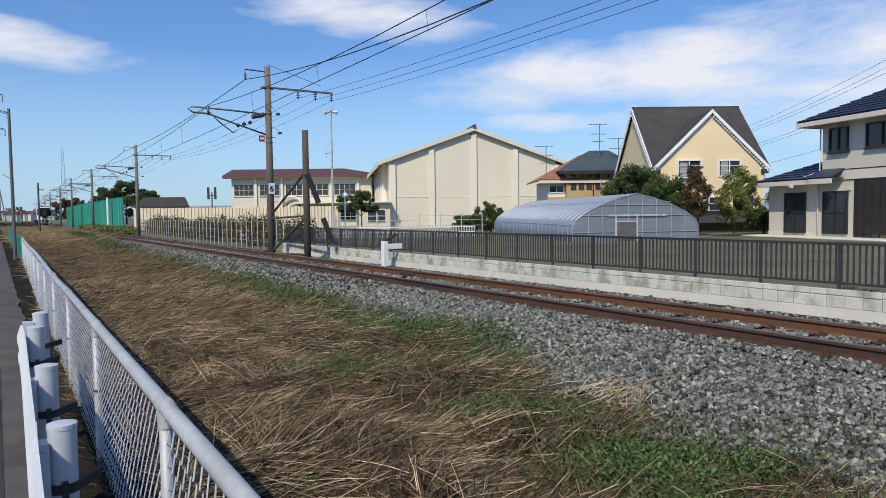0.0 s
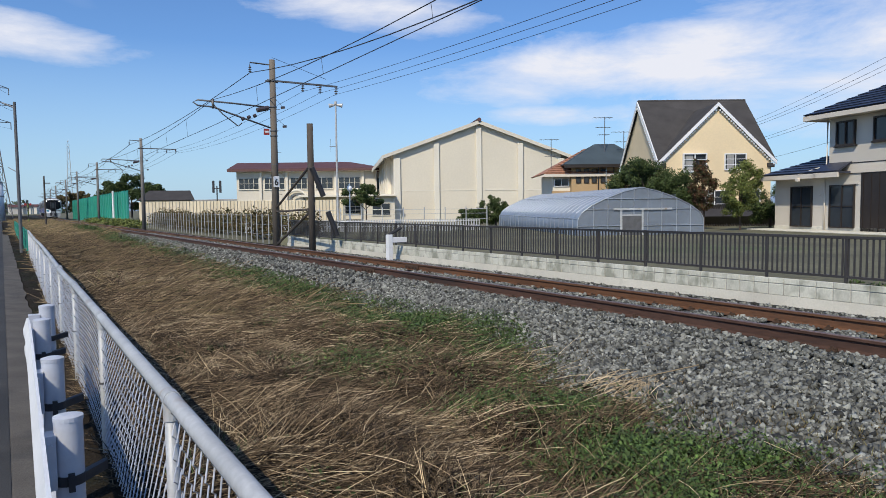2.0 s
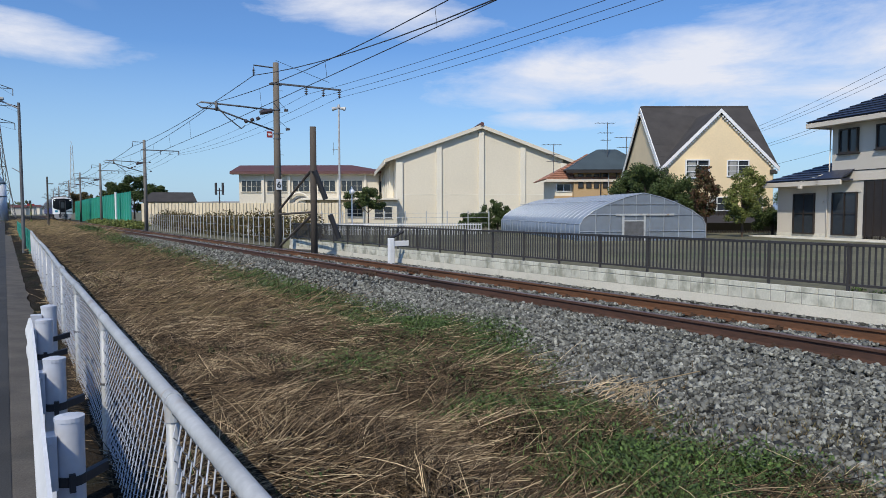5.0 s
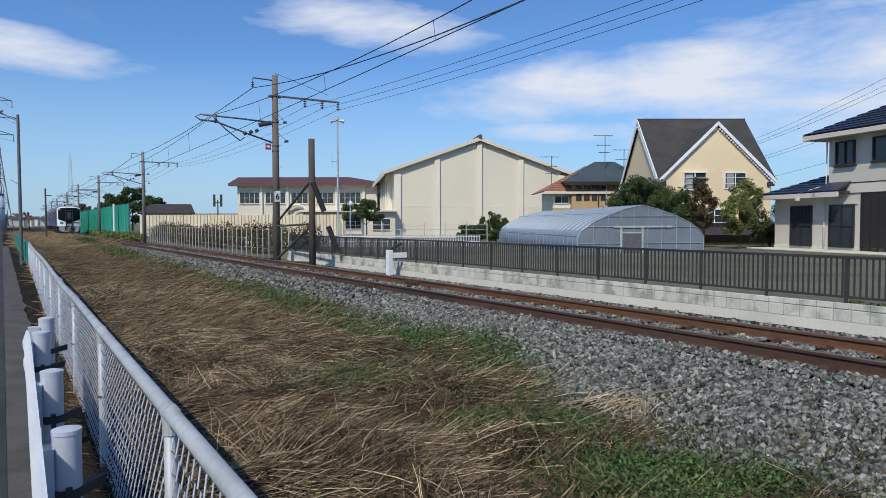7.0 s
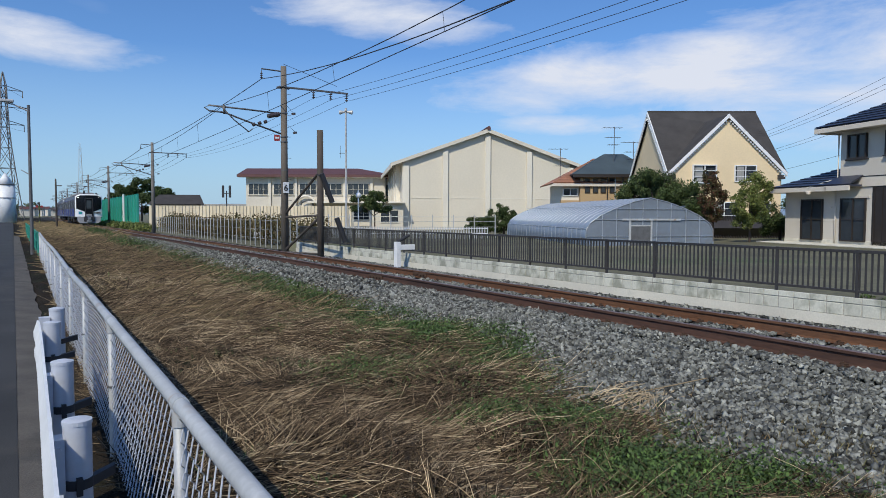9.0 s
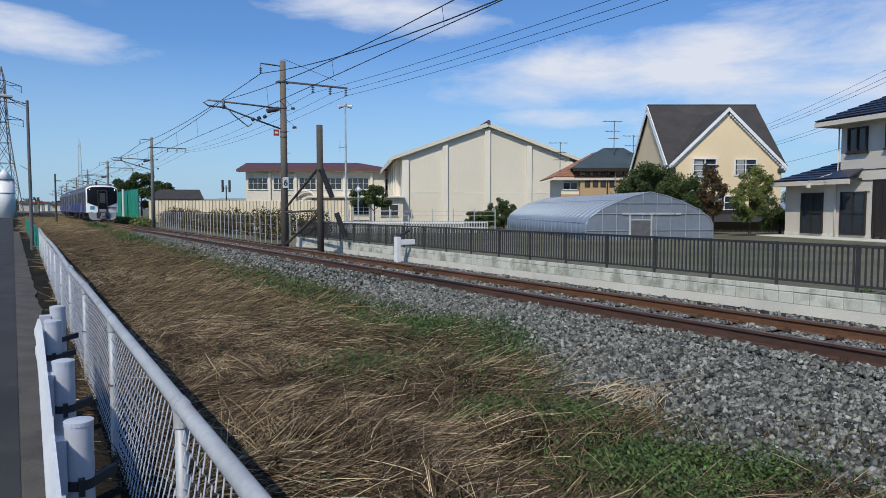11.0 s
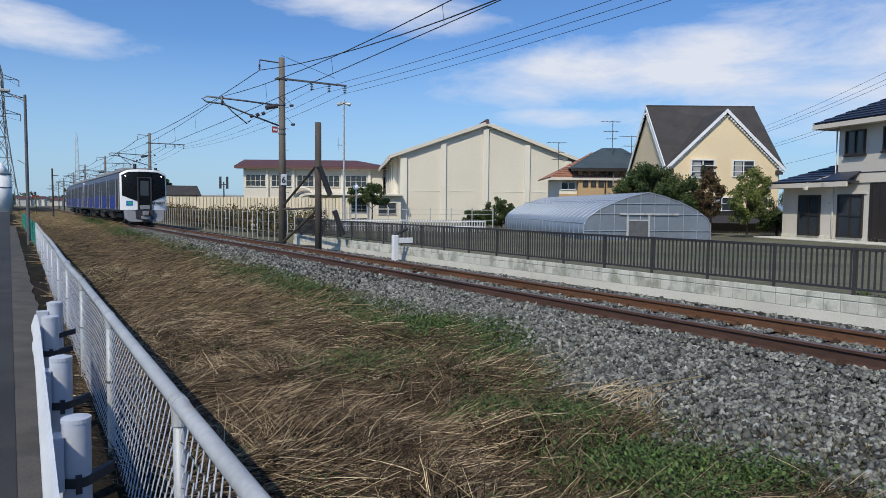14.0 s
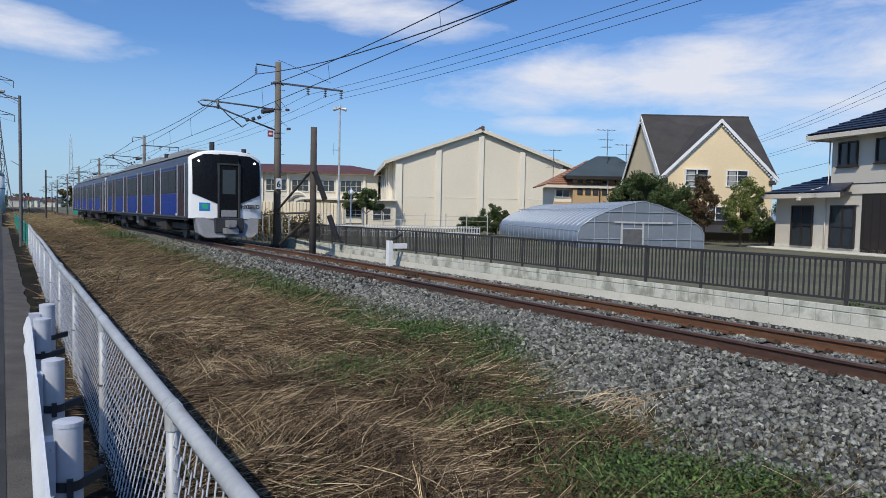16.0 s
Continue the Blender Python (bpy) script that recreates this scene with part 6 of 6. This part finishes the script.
def chips(x, y, z, s, r):
    """Angular stone chips: boxes knocked out of shape and turned every way."""
    n = len(x)
    k = CUBE[None] * r.uniform(0.35, 1.15, (n, 8, 3)) * s[:, None, None] * r.uniform(0.6, 1.25, (n, 1, 3))
    q = r.normal(size=(n, 4))
    q /= np.linalg.norm(q, axis=1)[:, None]
    w, a, b, c = q.T
    R = np.stack([1 - 2 * (b * b + c * c), 2 * (a * b - c * w), 2 * (a * c + b * w), 2 * (a * b + c * w), 1 - 2 * (a * a + c * c), 2 * (b * c - a * w), 2 * (a * c - b * w), 2 * (b * c + a * w), 1 - 2 * (a * a + b * b)], 1).reshape(n, 3, 3)
    v = np.einsum("nij,nkj->nki", R, k) + np.stack([x, y, z], 1)[:, None]
    f = CUBE_FACES[None] + (np.arange(n) * 8)[:, None, None]
    return v.reshape(-1, 3), f.reshape(-1, 3)


def make_stones():
    r = np.random.RandomState(2)

    def scatter(n, ylo, yhi, grow, big):
        y = ylo + (yhi - ylo) * r.rand(n) ** grow
        e = np.interp(y, EDGE_Y, EDGE_X) + 0.35 * (soft_noise(x=y, y=y * 0, step=0.35, seed=3) - 0.5)
        x = e - 0.4 + (RAIL_X + 2.6 - e + 0.4) * r.rand(n)
        ok = (x > e) | (r.rand(n) < 0.12 + 0.5 * np.clip((x - e + 0.4) / 0.4, 0, 1))
        ok &= np.abs(np.abs(x - RAIL_X) - 0.566) > 0.085
        ph = ((y + 4) / 0.62) % 1
        ok &= (np.abs(x - RAIL_X) > 0.74) | ((ph > 0.17) & (ph < 0.83))
        x, y = x[ok], y[ok]
        s = r.uniform(0.015, 0.032, len(x)) * np.where(r.rand(len(x)) < 0.08, 1.35, 1) * big
        return chips(x, y, levels(x, y) + s * r.uniform(-0.1, 0.8, len(x)) + np.where(np.abs(x - RAIL_X) < 1.03, 0.03, 0.0), s, r)
    v, f = scatter(88000, 0.8, 12, 1.0, 0.82)
    soup_np("ballast_stones", v, f, M["stone"], "loose crushed grey ballast stones", "gravel")
    v, f = scatter(36000, 11, 46, 1.2, 1.1)
    soup_np("ballast_stones", v, f, M["stone"], "grey ballast stones farther along the track", "gravel")
    n = 8000
    x, y = r.uniform(RAIL_X + 1.2, WALL_X - 0.05, n), 3 + 27 * r.rand(n)
    s = r.uniform(0.02, 0.04, n)
    v, f = chips(x, y, levels(x, y) + s * 0.4, s, r)
    soup_np("ballast_stones", v, f, M["stone"], "dusty ballast stones along the block wall", "gravel")


make_stones()


GREEN = [  # x, y, half widths and weight of the green patches
    (4.86, 8.4, 0.7, 1.3, 1.0), (5.2, 7.1, 0.45, 0.9, 1.0), (4.3, 9.6, 0.6, 1.3, 0.9), (3.77, 4.0, 0.5, 0.35, 0.85), (3.6, 3.0, 0.6, 0.4, 1.1),
    (4.05, 2.5, 0.45, 0.3, 1.0), (3.4, 4.5, 0.5, 0.3, 0.6), (5.5, 17, 0.5, 3.0, 0.9), (4.8, 12, 0.5, 1.9, 0.95), (5.5, 26, 0.6, 6.0, 0.9),
    (5.9, 40, 0.6, 7.0, 0.9), (5.1, 39.6, 0.4, 3.0, 1.0), (6.1, 66, 0.5, 9.0, 0.9), (3.3, 6.8, 0.7, 0.8, 0.5), (3.2, 2.4, 0.5, 0.3, 0.8), (2.3, 2.6, 0.3, 0.2, 0.6)]


def green_amount(x, y):
    """How green the verge is at each place: ragged patches beside the stones."""
    g = np.where(y < 6, 0.25, 0.72) * np.exp(-((np.interp(y, EDGE_Y, EDGE_X) - x - 0.45) / 0.55) ** 2)
    for px, py, a, b, w in GREEN:
        g = np.maximum(g, w * np.exp(-((x - px) / a) ** 2 - ((y - py) / b) ** 2))
    rag = 0.65 * soft_noise(x, y, 0.42, 1) + 0.35 * soft_noise(x, y, 0.13, 2)
    g = g * (0.2 + 1.6 * rag) + 0.9 * np.clip(rag - 0.70, 0, 1)
    far = np.clip(1 + (np.interp(y, EDGE_Y, EDGE_X) - x) / 0.4, 0, 1)
    return np.clip(g, 0, 1) * far


def dry_amount(x, y):
    tuft = 0.35 + 1.1 * soft_noise(x, y, 0.5, 6)
    on = np.where(x < np.interp(y, EDGE_Y, EDGE_X) - 0.1, 1.0, 0.05)
    return np.clip((1.0 - 0.9 * green_amount(x, y)) * tuft, 0, 1) * on


def thatch(x, y):
    """Height of the tussocks over the soil."""
    a = soft_noise(x, y, 0.8, 8) * 0.6 + soft_noise(x, y, 0.3, 9) * 0.4
    return 0.28 * np.clip(a - 0.28, 0, 1) * np.clip((np.interp(y, EDGE_Y, EDGE_X) - x) / 0.8, 0, 1)


def strands(name, count, material, label, length, width, rise, ylo, yhi, xlo, over, want, seed, lying=True, segs=2, grow=1.0, category="grass"):
    """Thin bent stalks that lie swept over the verge, or blades that stand."""
    r = np.random.RandomState(seed)
    y = ylo + (yhi - ylo) * r.rand(count) ** grow
    x = xlo + (np.interp(y, EDGE_Y, EDGE_X) + over - xlo) * r.rand(count)
    ok = r.rand(count) < want(x, y)
    x, y = x[ok], y[ok]
    n = len(x)
    base = np.stack([x, y, levels(x, y)], 1)
    L = length * r.uniform(0.35, 1.35, n)
    w = width * r.uniform(0.6, 1.4, n)
    if lying:
        base[:, 2] += thatch(x, y) * r.uniform(0.3, 1.1, n)
        sweep = np.radians(8 + 30 * np.clip(2.6 - x, 0, 1.5)) + 2.6 * (soft_noise(x, y, 1.1, 4) - 0.5) + 1.5 * (soft_noise(x, y, 0.35, 5) - 0.5)
        a = sweep + r.normal(size=n) * 0.55
        up = np.where(r.rand(n) < 0.85, r.uniform(-0.12, 0.16, n), r.uniform(0.15, 0.6, n)) * rise
        d = np.stack([np.cos(a), np.sin(a), up], 1)
        bend = np.stack([r.normal(size=n) * 0.14, r.normal(size=n) * 0.14, np.full(n, -0.08)], 1)
    else:
        base[:, 2] += thatch(x, y) * 0.6
        a = r.uniform(0, 6.28, n)
        d = np.stack([np.cos(a) * 0.6, np.sin(a) * 0.6, rise * r.uniform(0.5, 1.2, n)], 1)
        bend = np.stack([r.normal(size=n) * 0.12, r.normal(size=n) * 0.12, -0.35 * np.abs(r.normal(size=n))], 1)
    side = np.cross(d, (0, 0, 1.0))
    side /= np.linalg.norm(side, axis=1)[:, None] + 1e-9
    rings = []
    for k in range(segs + 1):
        t = k / segs
        c = base + d * (L * t)[:, None] + bend * (L * t * t)[:, None]
        if lying:
            c[:, 2] = np.maximum(c[:, 2], levels(c[:, 0], c[:, 1]) + 0.006)
        o = side * (w * (1 - 0.75 * t))[:, None]
        rings.append(np.stack([c - o, c + o, c + np.stack([w * 0, w * 0, w * 1.1], 1)], 1))
    V = np.concatenate(rings, 1)
    tri = []
    for k in range(segs):
        p, q = 3 * k, 3 * k + 3
        tri += [(p, p + 2, q), (p + 2, q + 2, q), (p + 2, p + 1, q + 2), (p + 1, q + 1, q + 2)] if lying else [(p, p + 1, q + 1), (p, q + 1, q)]
    Fc = np.array(tri)[None] + (np.arange(n) * 3 * (segs + 1))[:, None, None]
    soup_np(name, V.reshape(-1, 3), Fc.reshape(-1, 3), M[material], label, category)


def weed_amount(x, y):
    g = 0.04 + 0.0 * x
    for px, py, a, b in ((4.75, 2.7, 0.28, 0.22), (4.95, 2.2, 0.35, 0.25), (5.45, 6.7, 0.3, 0.5), (5.0, 5.5, 0.25, 0.5), (4.4, 3.5, 0.2, 0.3)):
        g = g + np.exp(-((x - px) / a) ** 2 - ((y - py) / b) ** 2)
    return np.clip(g * (0.2 + 1.6 * soft_noise(x, y, 0.15, 12)), 0, 1)


everywhere = lambda x, y: 0.4 + 0.6 * soft_noise(x, y, 2.5, 14)
strands("dry_stalks", 95000, "straw", "matted brown dry reed stalks on the verge", 0.26, 0.0029, 1.0, 0.9, 13, 0.5, 0.15, dry_amount, 11, True, 2, 1.0, "dry grass")
strands("dry_stalks", 36000, "straw", "brown cut grass farther along the verge", 0.50, 0.006, 1.0, 11, 60, 0.75, 0.15, dry_amount, 12, True, 2, 1.4, "dry grass")
strands("pale_stalks", 34000, "pale_straw", "pale straw stems lying over the thatch", 0.31, 0.0024, 1.0, 0.9, 18, 0.6, 0.15, lambda x, y: dry_amount(x, y) * (0.22 + 1.5 * soft_noise(x, y, 0.6, 10) ** 2), 13, True, 3, 1.1, "dry grass")
strands("dry_stalks", 15000, "far_straw", "pale dry grass along the far verge", 0.6, 0.007, 0.8, 10, 70, 0.9, 0.15, dry_amount, 17, True, 2, 1.3, "dry grass")
strands("dry_stalks", 12000, "far_straw", "dry grass on the distant verge", 0.9, 0.02, 0.8, 50, 145, 0.9, 0.15, everywhere, 18, True, 1, 1.2, "dry grass")
strands("grass_blades", 260000, "grass", "fresh green grass along the stones", 0.060, 0.0040, 1.0, 0.9, 14, 0.7, 0.25, green_amount, 14, False, 2, 1.0)
strands("grass_blades", 80000, "grass", "green grass farther along the track", 0.17, 0.008, 1.0, 12, 80, 1.2, 0.2, green_amount, 15, False, 2, 1.3)
tuft_amount = lambda x, y: np.clip(np.exp(-((x - 5.0) / 0.35) ** 2 - ((y - 40) / 3.5) ** 2) + np.exp(-((x - 5.9) / 0.4) ** 2 - ((y - 63) / 6.0) ** 2), 0, 1)
strands("grass_tufts", 40000, "grass", "tall dark green tufts beside the far track", 0.34, 0.010, 1.0, 32, 78, 4.0, 0.8, tuft_amount, 20, False, 2, 1.0)
strands("fading_weeds", 60000, "dry_weed", "olive and rusty weeds between grass and stones", 0.06, 0.0045, 1.0, 1.2, 12, 2.5, 1.3, weed_amount, 16, False, 2, 1.0, "weeds")


def low_leaves():
    """Clover-like leaves that carpet the green patches."""
    r = np.random.RandomState(52)
    n = 190000
    y = 1.0 + 17 * r.rand(n) ** 1.5
    x = np.interp(y, EDGE_Y, EDGE_X) + 0.25 - 3.2 * r.rand(n) ** 1.3
    ok = (x > 0.8) & (r.rand(n) < green_amount(x, y))
    x, y = x[ok], y[ok]
    n = len(x)
    c = np.stack([x, y, levels(x, y) + thatch(x, y) * 0.6 + r.uniform(0.005, 0.07, n)], 1)
    a, k = r.uniform(0, 6.28, n), r.uniform(0.006, 0.016, n) * (1 + y * 0.04)
    u = np.stack([np.cos(a), np.sin(a), r.normal(size=n) * 0.5], 1) * k[:, None]
    v = np.stack([-np.sin(a), np.cos(a), r.normal(size=n) * 0.5], 1) * k[:, None] * 0.6
    i = np.arange(n)[:, None] * 4
    soup_np("low_weeds", np.stack([c - u, c + v, c + u, c - v], 1).reshape(-1, 3), np.concatenate([i + (0, 1, 2), i + (0, 2, 3)], 1).reshape(-1, 3), M["grass"], "low leafy green weeds among the straw", "weeds")


low_leaves()


def straw_tuft():
    r = np.random.RandomState(31)
    bm = bmesh.new()
    for k in range(150):
        a = radians(20) + r.normal() * 0.45
        c = np.array((4.72 + r.normal() * 0.16, 4.15 + r.normal() * 0.16, -0.34 + abs(r.normal()) * 0.03))
        L = r.uniform(0.15, 0.42)
        d = np.array((math.cos(a), math.sin(a), r.uniform(-0.05, 0.2)))
        tube(bm, [c - d * L * 0.5, c + np.array((0, 0, 0.015)), c + d * L * 0.5], 0.0035, 3, False)
    tube(bm, [(4.45, 4.25, -0.32), (4.9, 4.12, -0.27), (5.4, 3.95, -0.20)], 0.006, 4, False)
    tagged(part("straw_bundle", bm, M["pale_straw"]), "small bundle of pale straw on the stones", "straw", "", "stuff")


straw_tuft()


def vines():
    bl = []
    r = random.Random(8)
    for k in range(46):
        y = 31 + k * 1.0
        bl.append((12.6 + 0.02 * (y - 30) + r.uniform(-.4, .4), y, 0.35 + r.uniform(-.2, .4), r.uniform(0.6, 0.95), 0.9))
    v, f = leaf_cloud(26000, bl, 0.07, 41)
    soup_np("vine_hedge", v, f, M["leaf_brown"], "brownish vines climbing the old pipe fence", "hedge")
    bl = [(10.4 + r.uniform(-.6, .8), 68 + k * 0.7, -0.2 + r.uniform(0, .3), r.uniform(0.4, 0.75), 0.6) for k in range(60)]
    v, f = leaf_cloud(7000, bl, 0.10, 43)
    soup_np("bank_weeds", v, f, M["leaf_light"], "green weeds on the bank below the barrier", "weeds")
    bl = [(11.4 + r.uniform(-.3, .6), 4.0 + k * 0.25, -0.05, 0.12, 0.6) for k in range(8)]
    v, f = leaf_cloud(500, bl, 0.03, 44)
    soup_np("wall_weeds", v, f, M["grass"], "small green weeds at the wall top", "weeds")


vines()


# ---- what moves ----
def motions():
    walk(LEAD, [(t, car_pose(y)) for t, y in TRAIN_Y])
    walk(REAR, [(t, car_pose(y + CAR)) for t, y in TRAIN_Y])


motions()
